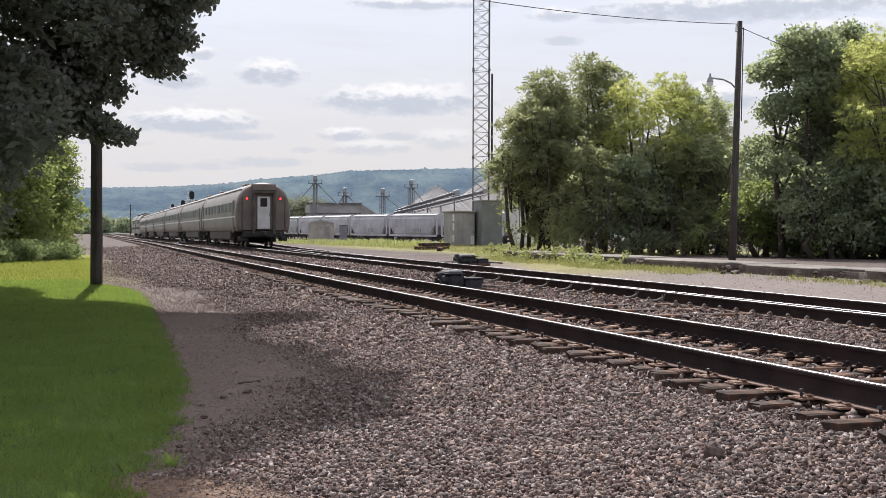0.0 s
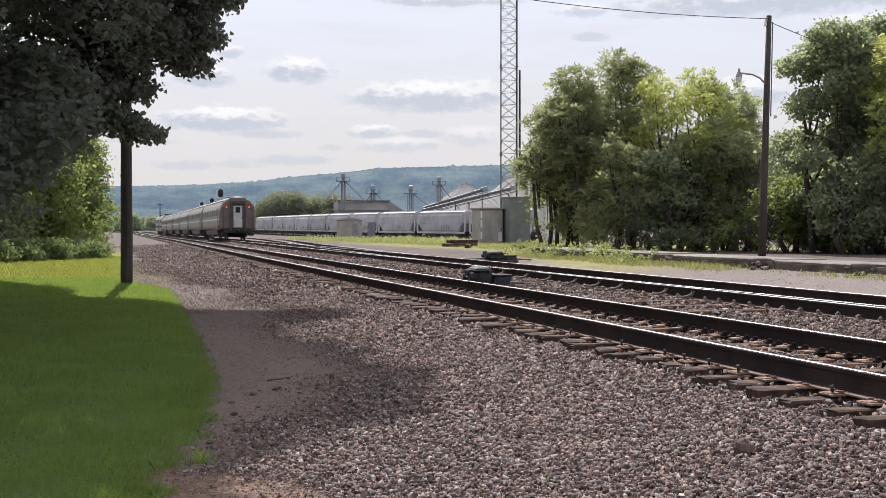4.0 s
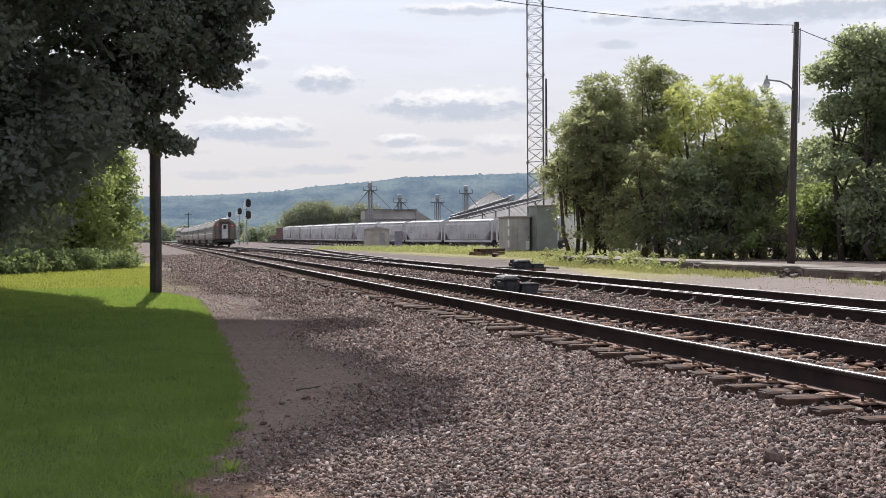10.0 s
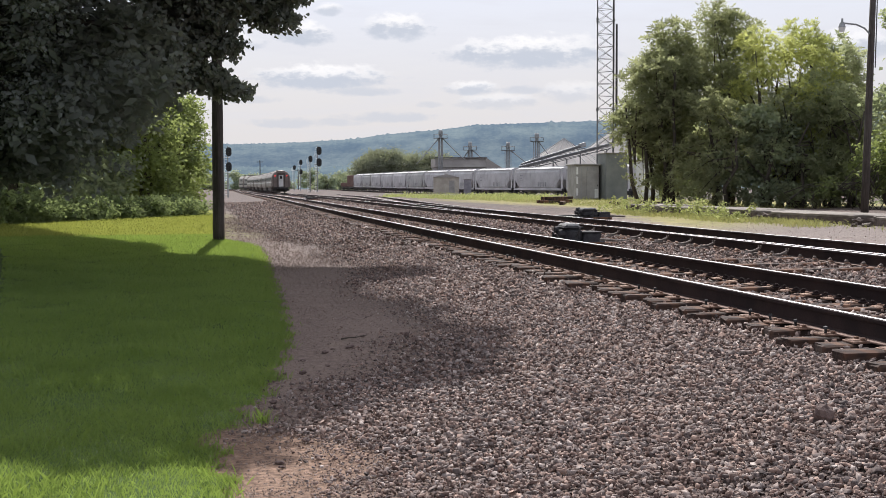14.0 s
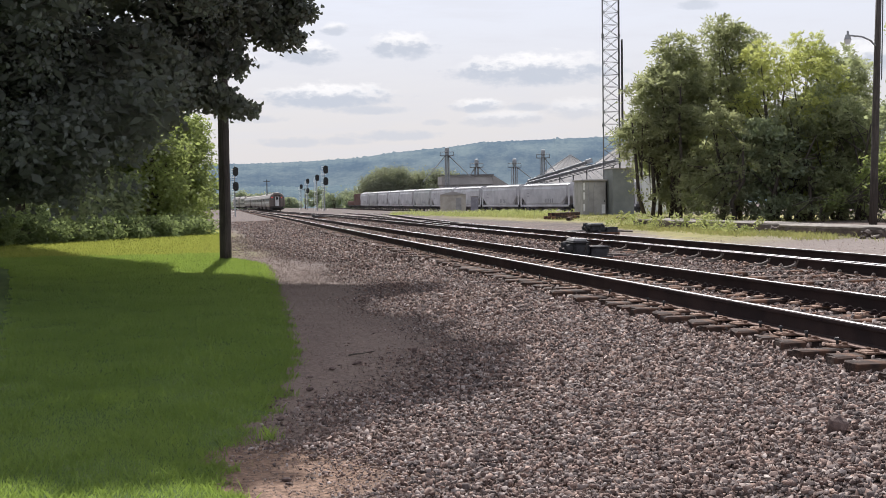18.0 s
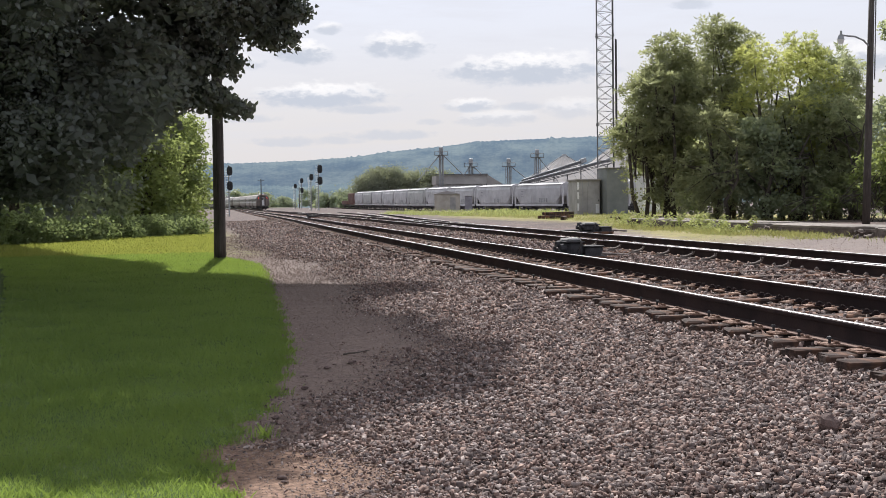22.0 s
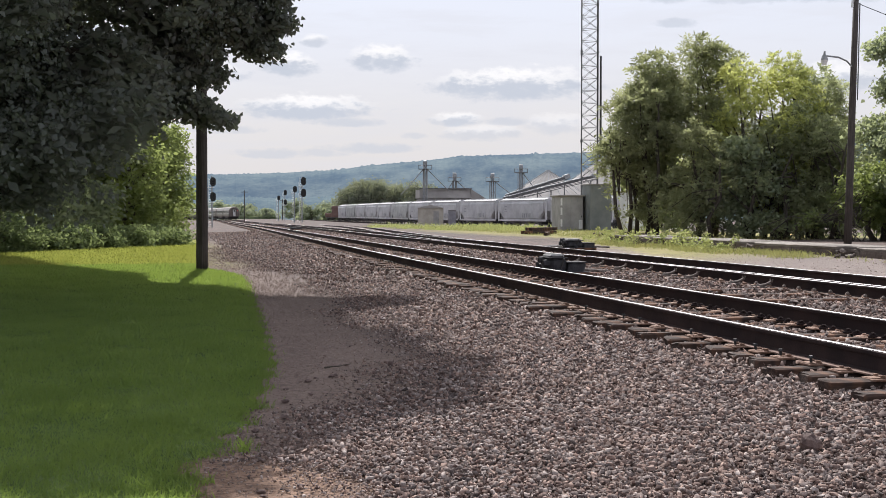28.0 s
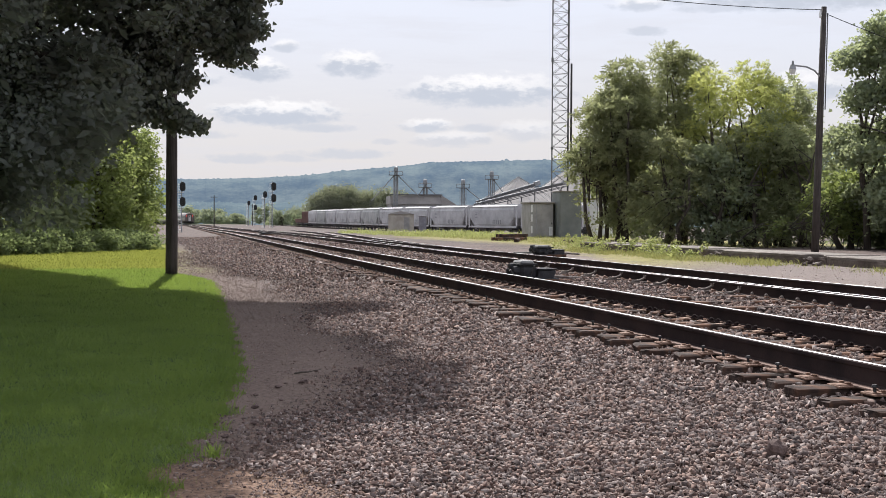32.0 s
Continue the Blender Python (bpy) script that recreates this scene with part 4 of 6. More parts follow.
def yard(y):
    x = sum(float(np.interp(y + d, YARD_Y, YARD_X)) for d in (-12, -6, 0, 6, 12)) / 5
    return (x, y, -0.76)


track("railway_track_4", yard, 1.5, 120.0, 430.0, 100.0, "yard track under the standing freight cars", 15)


# ---- point machines ----
def switch_machine(x, y, label, w=0.45, h=0.46, second=1, plank=1.9, low=0.24):
    """Main case with a dusty lid, a lower tapered case beside it, gear lumps, rods and timbers."""
    g = float(gz(x, y))
    ob = thing("switch_machine", pose(x, y, g), label, "switch machine")
    for dy in (-0.3, 0.3):
        part("timber", boxed(0, dy, 0.03, plank, 0.22, 0.14, 0.015), "tie", ob)
    part("motor_case", boxed(0, 0, 0.09 + h / 2, w, 0.66, h, 0.09), "machine", ob)
    part("base_plate", boxed(second * 0.16, 0, 0.105, w + 0.62, 0.74, 0.03, 0.008), "machine", ob)
    part("crank_arm", rodded((-second * (w / 2 + 0.10), -0.3, 0.12), (-second * (w / 2 + 0.22), -0.34, 0.30), 0.03, 0.025), "iron", ob)
    part("conduit", rodded((second * (w / 2 + 0.4), 0.05, 0.14), (second * (w / 2 + 1.1), 0.1, 0.10), 0.03), "clip", ob)
    lid = part("motor_lid", boxed(-0.02, 0, 0.09 + h + 0.03, w * 0.78, 0.6, 0.075, 0.035), "paledust", ob, "dusty pale grey rounded lid")
    part("lid_rim", boxed(-0.02, 0, 0.09 + h - 0.005, w * 1.06, 0.7, 0.03, 0.012), "machine", lid)
    bm = boxed(second * (w / 2 + 0.21), -0.06, 0.09 + low / 2, 0.40, 0.56, low, 0.03)
    for v in bm.verts:
        if v.co.z < 0.12:
            v.co.x -= second * 0.05
    part("contact_box", bm, "machine", ob)
    part("contact_lid", boxed(second * (w / 2 + 0.21), -0.06, 0.09 + low + 0.012, 0.43, 0.6, 0.03, 0.012), "machine", ob)
    for k, (dy, dz, r) in enumerate(((-0.2, 0.20, 0.10), (0.1, 0.26, 0.09), (0.26, 0.16, 0.08))):
        part("gear_housing", rodded((-second * (w / 2 - 0.02), dy, 0.09 + dz), (-second * (w / 2 + 0.11), dy, 0.09 + dz), r, r * 0.8, 10), "machine", ob)
    for dy in (-0.16, 0.14):
        part("throw_rod", rodded((-second * (w / 2 + 0.75), dy, 0.15), (-second * w / 2, dy, 0.17), 0.024), "iron", ob)
    part("hand_lever", rodded((0.02, -0.36, 0.16), (0.10, -0.40, 0.40), 0.02), "iron", ob)
    part("lever_base", boxed(0.02, -0.36, 0.13, 0.12, 0.1, 0.1, 0.02), "machine", ob)
    return ob


switch_machine(8.2, 26.0, "blackish electric switch machine on timbers between the tracks", 0.40, 0.33, 1, 1.9, 0.21)
switch_machine(13.95, 42.5, "low dark switch machine on a plank beside the far track", 0.6, 0.26, 1, 1.5, 0.16)
switch_machine(9.0 + float(bend(118)), 118.0, "distant dark switch machine between the tracks", 0.5, 0.12, 1, 1.6, 0.08)


# ---- passenger train ----
COACH_L = 25.6
SEC = [(-1.42, 0.98), (-1.54, 1.08), (-1.60, 1.5), (-1.60, 2.2), (-1.54, 2.75), (-1.38, 3.2), (-1.05, 3.58), (-0.55, 3.80), (0, 3.86)]
SEC = [(a * 1.04, b + 0.04 * (b - 0.98)) for a, b in SEC]
SEC = SEC + [(-a, b) for a, b in SEC[-2::-1]]
for _ in range(2):
    SEC = [SEC[0]] + [q for (a, b), (c, d) in zip(SEC, SEC[1:]) for q in ((0.75 * a + 0.25 * c, 0.75 * b + 0.25 * d), (0.25 * a + 0.75 * c, 0.25 * b + 0.75 * d))] + [SEC[-1]]


def ring_at(y, k=1.0, dz=0.0, sec=SEC):
    return [(a * k, y, 2.2 + (b - 2.2) * k + dz) for a, b in sec]


def bogie(ob, y):
    bm = bmesh.new()
    for s in (-1, 1):
        box(bm, s * 0.95, y, 0.52, 0.12, 2.9, 0.22, 0.03)
        for yy in (-1.25, 1.25):
            box(bm, s * 0.98, y + yy, 0.46, 0.16, 0.3, 0.3, 0.03)
    box(bm, 0, y, 0.55, 1.9, 0.5, 0.22)
    t = part("truck", bm, "iron", ob)
    for yy in (-1.25, 1.25):
        w = bmesh.new()
        for s in (-1, 1):
            rod(w, (s * 0.69, y + yy, 0.455), (s * 0.83, y + yy, 0.455), 0.455, None, 18)
        rod(w, (-0.7, y + yy, 0.455), (0.7, y + yy, 0.455), 0.07)
        part("wheelset", w, "iron", t)


def coach(m):
    """A tube-shaped coach; y runs forwards, the tail is at -y."""
    ob = thing("passenger_coach", m, "dull stainless steel passenger coach with a dark window band", "train car", "coaches of the train")
    h = COACH_L / 2
    part("body", loft(bmesh.new(), [ring_at(-h + 0.45), ring_at(h - 0.45)], cap=False), "steelcar", ob, smooth=True)
    for s in (-1, 1):
        part("end_wall", loft(bmesh.new(), [ring_at(s * (h - 0.45)), ring_at(s * (h - 0.2), 0.985), ring_at(s * (h - 0.05), 0.95), ring_at(s * h, 0.88)][::-s]), "carend", ob)
        fr = bmesh.new()
        for x in (-0.62, 0.62):
            box(fr, x, s * (h + 0.12), 2.05, 0.16, 0.34, 2.5, 0.03)
        box(fr, 0, s * (h + 0.12), 3.36, 1.40, 0.34, 0.18, 0.03)
        part("gangway_frame", fr, "gangway", ob)
        part("gangway_hood", boxed(0, s * (h - 0.02), 3.66, 1.5, 0.3, 0.44, 0.06), "carend", ob)
        for x in (-1.3, 1.3):
            part("corner_post", boxed(x, s * (h - 0.02), 2.1, 0.05, 0.1, 1.9, 0.015), "gangway", ob)
        dr = part("end_door", boxed(0, s * (h + 0.03), 2.12, 0.78, 0.06, 1.96, 0.01), "doorgrey", ob, "pale grey end door")
        part("door_window", boxed(0, s * (h + 0.065), 2.75, 0.42, 0.03, 0.52, 0.02), "glass", dr)
        part("door_handle", boxed(0.33, s * (h + 0.075), 2.0, 0.04, 0.05, 0.16), "iron", dr)
        part("buffer_beam", boxed(0, s * (h - 0.05), 0.80, 2.5, 0.4, 0.36, 0.05), "black", ob)
        part("coupler", boxed(0, s * (h + 0.3), 0.85, 0.28, 0.6, 0.28, 0.05), "iron", ob)
        for x in (-1, 1):
            part("step", boxed(x * 1.2, s * (h - 0.25), 0.55, 0.5, 0.3, 0.3, 0.02), "black", ob)
            part("cable_box", boxed(x * 0.98, s * (h + 0.02), 1.12, 0.5, 0.12, 0.16, 0.02), "carend", ob)
    for sx in (-1, 1):
        part("window_band", boxed(sx * 1.64, -0.5, 2.49, 0.06, 20.4, 0.66, 0.01, Matrix.Translation((0, 0, 0))), "steelcar", ob)
        part("stripe", boxed(sx * 1.665, 0, 1.88, 0.03, COACH_L - 1.4, 0.09), "white", ob, "thin white stripe")
        part("roof_rib", boxed(sx * 1.25, 0, 3.57, 0.08, COACH_L - 1.2, 0.035, 0, Matrix.Identity(4)), "carroof", ob)
        for k in range(8):
            w = link("window", WINDOW_ME, None, ob)
            w.matrix_basis = pose(sx * 1.676, -9.3 + k * 2.55, 2.50, 0, 0, 0)
        for yy in (-11.2, 11.2):
            d = part("side_door", boxed(sx * 1.665, yy, 1.9, 0.03, 0.8, 2.0, 0.01), "carend", ob)
            part("door_window", boxed(sx * 1.682, yy, 2.45, 0.01, 0.4, 0.6), "glass", d)
    part("skirt", boxed(0, 0, 0.72, 2.95, 15.0, 0.62, 0.08), "gangway", ob, "dark equipment under the floor")
    for yy, l in ((-6.5, 2.2), (1.0, 3.5), (6.2, 1.8)):
        part("equipment_box", boxed(0, yy, 0.42, 2.6, l, 0.35, 0.04), "iron", ob)
    part("roof_hatch", boxed(0, -7.5, 3.98, 1.3, 2.6, 0.10, 0.04), "carroof", ob)
    part("roof_hatch", boxed(0, 7.8, 3.98, 1.3, 2.6, 0.10, 0.04), "carroof", ob)
    for k in range(9):
        y = -10.4 + 2.6 * k
        part("body_seam", loft(bmesh.new(), [ring_at(y - 0.015, 1.004), ring_at(y + 0.015, 1.004)], cap=False), "carroof", ob)
    bogie(ob, -9.3)
    bogie(ob, 9.3)
    return ob


WINDOW_ME = mesh_of("window", boxed(0, 0, 0, 0.03, 1.5, 0.56, 0.008), "glass")


def loco(m):
    ob = thing("locomotive", m, "grey diesel locomotive with a dark roof heading the train", "locomotive")
    sec = [(-1.5, 0.7), (-1.52, 1.2), (-1.52, 3.3), (-1.2, 3.85), (-0.6, 4.25), (0.6, 4.25), (1.2, 3.85), (1.52, 3.3), (1.52, 1.2), (1.5, 0.7)]
    part("body", loft(bmesh.new(), [[(a, y, b) for a, b in sec] for y in (-10.2, 7.2)] + [[(a * 0.9, 9.0, 0.7 + (b - 0.7) * 0.82) for a, b in sec]] + [[(a * 0.8, 10.4, 0.7 + (b - 0.7) * 0.5) for a, b in sec]]), "steelcar", ob)
    part("roof_grille", boxed(0, -4, 4.3, 1.8, 6, 0.16, 0.04), "black", ob)
    part("exhaust_stack", boxed(0, 0.5, 4.4, 0.6, 0.9, 0.3, 0.05), "black", ob)
    for s in (-1, 1):
        part("side_grille", boxed(s * 1.53, -3.5, 2.9, 0.04, 8.0, 0.7), "black", ob)
        part("stripe", boxed(s * 1.535, -1.5, 1.7, 0.03, 17, 0.35), "machine", ob)
        part("cab_window", boxed(s * 1.53, 6.2, 3.0, 0.04, 1.0, 0.6), "glass", ob)
    part("fuel_tank", boxed(0, 0, 0.55, 2.6, 4.5, 0.6, 0.1), "black", ob)
    part("end_door", boxed(0, -10.22, 2.1, 0.8, 0.05, 2.0), "carend", ob)
    bogie(ob, -7.0)
    bogie(ob, 7.0)
    return ob


TRAIN = [coach(pose(0, 0, 0))]
for k in range(5):
    TRAIN.append(copy_thing(TRAIN[0], pose(0, 0, 0)))
for s in (-1, 1):
    part("marker_light", rodded((s * 1.02, -COACH_L / 2 - 0.03, 2.98), (s * 1.02, -COACH_L / 2 + 0.06, 2.98), 0.065, None, 12), "redlight", TRAIN[0], "lit red marker light")
    part("light_bezel", rodded((s * 1.02, -COACH_L / 2 - 0.02, 2.98), (s * 1.02, -COACH_L / 2 + 0.08, 2.98), 0.10, None, 12), "black", TRAIN[0])
part("brake_hose", rodded((0.95, -COACH_L / 2 - 0.15, 0.95), (1.1, -COACH_L / 2 - 0.2, 0.55), 0.05), "iron", TRAIN[0])
tagged(TRAIN[0], "last stainless steel passenger coach with lit red marker lights")
TRAIN.append(loco(pose(0, 0, 0)))
TRAIN.append(copy_thing(TRAIN[-1], pose(0, 0, 0)))


def train_tail(t):
    return 76.5 + 9.3 * t + 0.07 * t * t


# ---- freight cars ----
def hopper(mat, label, L=16.9):
    """A covered hopper: ribbed sides, sloped ends, roof hatches and walkway."""
    ob = thing("covered_hopper_car", Matrix(), label, "freight car", "parked covered hoppers")
    h = L / 2
    s = [(-1.35, 1.05), (-1.56, 1.5), (-1.60, 2.6), (-1.58, 3.7), (-1.35, 4.25), (-0.7, 4.48), (0, 4.5), (0.7, 4.48), (1.35, 4.25), (1.58, 3.7), (1.60, 2.6), (1.56, 1.5), (1.35, 1.05)]
    part("body", loft(bmesh.new(), [[(a, -h + 0.9, max(b, 2.7)) for a, b in s], [(a, -h + 0.95, max(b, 2.5)) for a, b in s], [(a, -h + 2.4, b) for a, b in s], [(a, h - 2.4, b) for a, b in s], [(a, h - 0.95, max(b, 2.5)) for a, b in s], [(a, h - 0.9, max(b, 2.7)) for a, b in s]]), mat, ob, smooth=False)
    for sx in (-1, 1):
        part("side_sill", boxed(sx * 1.45, 0, 1.12, 0.16, L - 0.6, 0.30, 0.03), mat, ob)
        part("roof_rail", boxed(sx * 1.45, 0, 4.22, 0.10, L - 1.6, 0.16, 0.02), mat, ob)
        part("graffiti", boxed(sx * 1.606, -2.0, 1.85, 0.01, 3.0, 0.75), "hopper2", ob, "faded spray-paint patch")
        for k in range(5):
            part("graffiti_stroke", boxed(sx * 1.612, -3.2 + 0.6 * k, 1.9 - 0.06 * (k % 2), 0.01, 0.22, 0.62), "galvdark", ob, "dark faded spray-paint bar")
        for k in range(4):
            part("stencil_bar", boxed(sx * 1.606, 5.2, 3.3 - 0.25 * k, 0.01, 0.9 - 0.12 * (k % 3), 0.09), "galvdark", ob, "dark stencilled bar")
        for k in range(7):
            part("side_rib", boxed(sx * 1.585, -6.0 + 2.0 * k, 2.6, 0.05, 0.05, 2.2), mat, ob)
    for y in (-h + 0.35, h - 0.35):
        part("end_frame", boxed(0, y, 1.1, 2.9, 0.5, 0.4, 0.04), "iron", ob)
        for sx in (-1, 1):
            part("end_ladder", boxed(sx * 1.4, y, 2.7, 0.07, 0.45, 3.0), mat, ob)
            part("corner_brace", rodded((sx * 1.2, y, 1.2), (sx * 1.2, y + (0.9 if y < 0 else -0.9), 3.6), 0.06), "iron", ob)
    part("roof_walk", boxed(0.55, 0, 4.58, 0.6, L - 1.4, 0.05), "galv", ob)
    part("hatch", boxed(-0.35, 0, 4.54, 0.6, L - 2.0, 0.12, 0.03), mat, ob)
    for y in (-4.4, 0, 4.4):
        bm = bmesh.new()
        loft(bm, [[(a * 1.3, y + b * 1.8, 1.1) for a, b in ((-1, -1), (1, -1), (1, 1), (-1, 1))], [(a * 0.4, y + b * 0.4, 0.35) for a, b in ((-1, -1), (1, -1), (1, 1), (-1, 1))]][::-1])
        part("hopper_chute", bm, "galvdark", ob)
    bogie(ob, -h + 1.9)
    bogie(ob, h - 1.9)
    return ob


def on_yard(y):
    x, yy, z = yard(y)
    a = math.degrees(math.atan2(yard(y + 6)[0] - yard(y - 6)[0], 12))
    return pose(x, yy, z, 0, 0, -a)


H_A = hopper("hopper", "parked dusty white covered hopper car with faded graffiti", 16.9)
H_B = hopper("hopper2", "parked dusty grey covered hopper car", 16.9)
y_at = 171.0
for k in range(11):
    kind_of = H_B if k in (5, 9) else H_A
    if k in (0, 5):
        kind_of.matrix_basis = on_yard(y_at)
    else:
        copy_thing(kind_of, on_yard(y_at))
    y_at += 17.2


def boxcar(y, L, h, label, low=False):
    ob = thing("flat_car" if low else "boxcar", on_yard(y), label, "freight car")
    part("body", boxed(0, 0, 1.1 + h / 2, 3.0, L, h, 0.05), "boxcar", ob)
    for k in range(int(L / 1.2)):
        for sx in (-1, 1):
            part("side_rib", boxed(sx * 1.52, -L / 2 + 0.6 + 1.2 * k, 1.1 + h / 2, 0.07, 0.1, h - 0.1), "boxcar", ob)
    part("underframe", boxed(0, 0, 0.95, 2.4, L, 0.3), "iron", ob)
    bogie(ob, -L / 2 + 2)
    bogie(ob, L / 2 - 2)


boxcar(y_at - 1.5, 14.0, 3.2, "parked rust red boxcar at the end of the row")
boxcar(y_at + 14.5, 14.0, 1.1, "low rust red gondola car beyond the boxcar", True)


# ---- platform wall and sheds ----
def platform():
    ob = tagged(new("platform"), "low old concrete platform with a chipped brown edge", "platform", kind="structure")
    rng = np.random.default_rng(21)
    breaks = ((29.5, 0.5), (24.6, 0.9), (35.2, 0.6), (19.5, 0.7), (39.5, 1.1))

    def bitten(y):
        return max(max(0.0, 1 - abs(y - b) / w) for b, w in breaks)

    y = 6.0
    while y < 47:
        l = rng.uniform(3.2, 4.4)
        rows = np.linspace(y + 0.012, y + l - 0.012, 30)
        lean, drop = rng.normal(0, 0.015), rng.normal(0, 0.012)
        chip = np.convolve(rng.random(36) ** 3, [0.25, 0.5, 0.25], "same")[3:33] * 0.10
        cap, wall = [], []
        for yy, c in zip(rows, chip):
            k = bitten(yy)
            f = 17.0 + lean + c + 0.38 * min(k * 1.6, 1)
            g = 17.03 + lean + 0.02 * math.sin(yy * 3.3) + rng.normal(0, 0.007) + 0.25 * min(k * 1.5, 1)
            t = 0.615 + drop
            cap.append([(18.6, yy, t - 0.07), (18.6, yy, t), (f + 0.03, yy, t + rng.normal(0, 0.003)), (f, yy, t - 0.018), (f + 0.012, yy, t - 0.072)])
            wall.append([(18.6, yy, 0.1), (18.6, yy, t - 0.074), (g + 0.01, yy, t - 0.074), (g, yy, t - 0.14), (g + rng.normal(0, 0.01), yy, 0.3), (g, yy, 0.1)])
        bm = bmesh.new()
        part("slab", loft(bm, cap), "concrete", ob)
        bm = bmesh.new()
        part("face_block", loft(bm, wall), "oldface", ob, "dark brown weathered concrete face")
        y += l
    for b, w in breaks:
        for k in range(9):
            d = rng.uniform(0.05, 0.14)
            bm = boxed(0, 0, 0, d * 1.5, d, d * 0.6, 0.02)
            for v in bm.verts:
                v.co += Vector(rng.normal(0, 0.018, 3))
            yy = b + rng.normal(0, w * 0.5)
            p = part("broken_piece", bm, "oldface" if k % 3 else "concrete", ob)
            xx = 17.06 - rng.random() ** 2 * 0.4
            p.matrix_basis = pose(xx, yy, float(gz(xx, yy)) + d * 0.2 + (0.1 if xx > 16.95 else 0), rng.uniform(-20, 20), rng.uniform(-20, 20), rng.uniform(0, 180))


platform()
SHED = equipment_shed(27.0, 84.0, 1.6, 2.6, 2.35, "shed", "weathered grey equipment shed with a flat roof", rz=-4, door=True)
for zz in (0.55, 1.35, 2.0):
    part("white_strip", boxed(-0.72, -1.315, zz, 0.12, 0.02, 0.5), "white", SHED, "white enamel strip")
part("vent", boxed(0.62, -1.325, 0.45, 0.26, 0.04, 0.6, 0.01), "white", SHED, "white louvred vent")
for k in range(3):
    part("wall_seam", boxed(-0.4 + 0.4 * k, -1.305, 1.17, 0.03, 0.02, 2.3), "galv", SHED)
equipment_shed(28.65, 82.6, 1.5, 1.8, 3.15, "shed_green", "tall grey green equipment cabinet at the tower's foot", "equipment_cabinet", 0.06, 0, False)
equipment_shed(38.9, 190.0, 3.9, 4.0, 3.0, "tan", "small tan gabled hut beside the yard", "trackside_hut", 0.5, -12, True)
equipment_shed(33.4, 150.0, 0.9, 0.8, 1.9, "galvdark", "grey steel relay cabinet in the weeds", "relay_cabinet", 0.06, -12, False)
equipment_shed(31.9, 84.5, 1.3, 1.3, 2.7, "white", "pale hut half hidden behind the trees", "hut", 0.08, 0, False)


def timber_stack():
    g = float(gz(19.6, 66))
    ob = thing("timber_stack", pose(19.6, 66, g, 0, 0, 40), "stack of old dark railway ties in the weeds", "timber stack")
    for k, (dx, dz) in enumerate(((-0.3, 0.1), (0, 0.1), (0.3, 0.1), (-0.15, 0.28), (0.15, 0.28))):
        part("timber", boxed(0.1 * k, dx, dz, 2.5, 0.22, 0.17, 0.012), "tie", ob)


timber_stack()


def loose_timbers():
    rng = np.random.default_rng(33)
    for x, y, a in ((21.0, 60, 80), (22.6, 57, 95), (18.9, 62, 70), (23.6, 63, 88)):
        ob = thing("loose_timber", pose(x, y, float(gz(x, y)) + 0.08, 0, 0, a), "old grey timber lying in the weeds", "timber")
        part("timber", boxed(0, 0, 0, 2.6, 0.2, 0.16, 0.01), "tie", ob)


loose_timbers()


# ---- signals ----
def signal_head(ob, x, z, y=-0.1, k=1.0):
    """A tall round-ended target with three hooded lenses and a case behind."""
    out = []
    for q in range(24):
        a = 2 * math.pi * q / 24
        out.append((0.42 * k * math.cos(a), 0.42 * k * math.sin(a) + (0.26 if math.sin(a) > 0 else -0.26) * k))
    p = part("target", loft(bmesh.new(), [[(x + u, y - d, z + v) for u, v in out] for d in (0, 0.04)]), "black", ob, "tall round-ended black signal target")
    for dz in (-0.3, 0, 0.3):
        part("hood", rodded((x, y - 0.04, z + dz * k), (x, y - 0.36, z + dz * k), 0.13 * k, 0.12 * k, 10), "black", p)
        part("lens", rodded((x, y - 0.362, z + dz * k), (x, y - 0.37, z + dz * k), 0.08 * k, None, 10), "glass", p)
    part("signal_case", boxed(x - 0.1 * k, y + 0.2, z, 0.5 * k, 0.3, 0.95 * k, 0.05), "galv", ob)
    part("head_bracket", boxed(x / 2, y + 0.1, z - 0.3, abs(x) + 0.2, 0.08, 0.1), "white", ob, "pale painted bracket")
    return p


def signal_mast(x, y, h, heads, label, side=0.0, k=1.0):
    ob = thing("signal_mast", pose(x, y, float(gz(x, y))), label, "railway signal")
    part("mast", rodded((0, 0, 0), (0, 0, h), 0.10, 0.09, 10), "galv", ob)
    lad = bmesh.new()
    for sx in (-0.2, 0.2):
        rod(lad, (sx - 0.25, 0.35, 0), (sx - 0.25, 0.25, h - 0.3), 0.03, None, 6)
    z = 0.4
    while z < h - 0.4:
        rod(lad, (-0.45, 0.33, z), (-0.05, 0.33, z), 0.025, None, 5)
        z += 0.35
    part("ladder", lad, "white", ob, "pale painted ladder")
    for zz in heads:
        signal_head(ob, side, zz, -0.1, k)
        grid = part("platform", boxed(-0.2, 0.1, zz - 0.85 * k, 1.0, 0.8, 0.05), "white", ob, "pale service platform")
        for sx in (-0.65, 0.25):
            part("guard_rail", rodded((sx, -0.25, zz - 0.85 * k), (sx, 0.45, zz - 0.1 * k), 0.025, None, 6), "white", grid)
    return ob


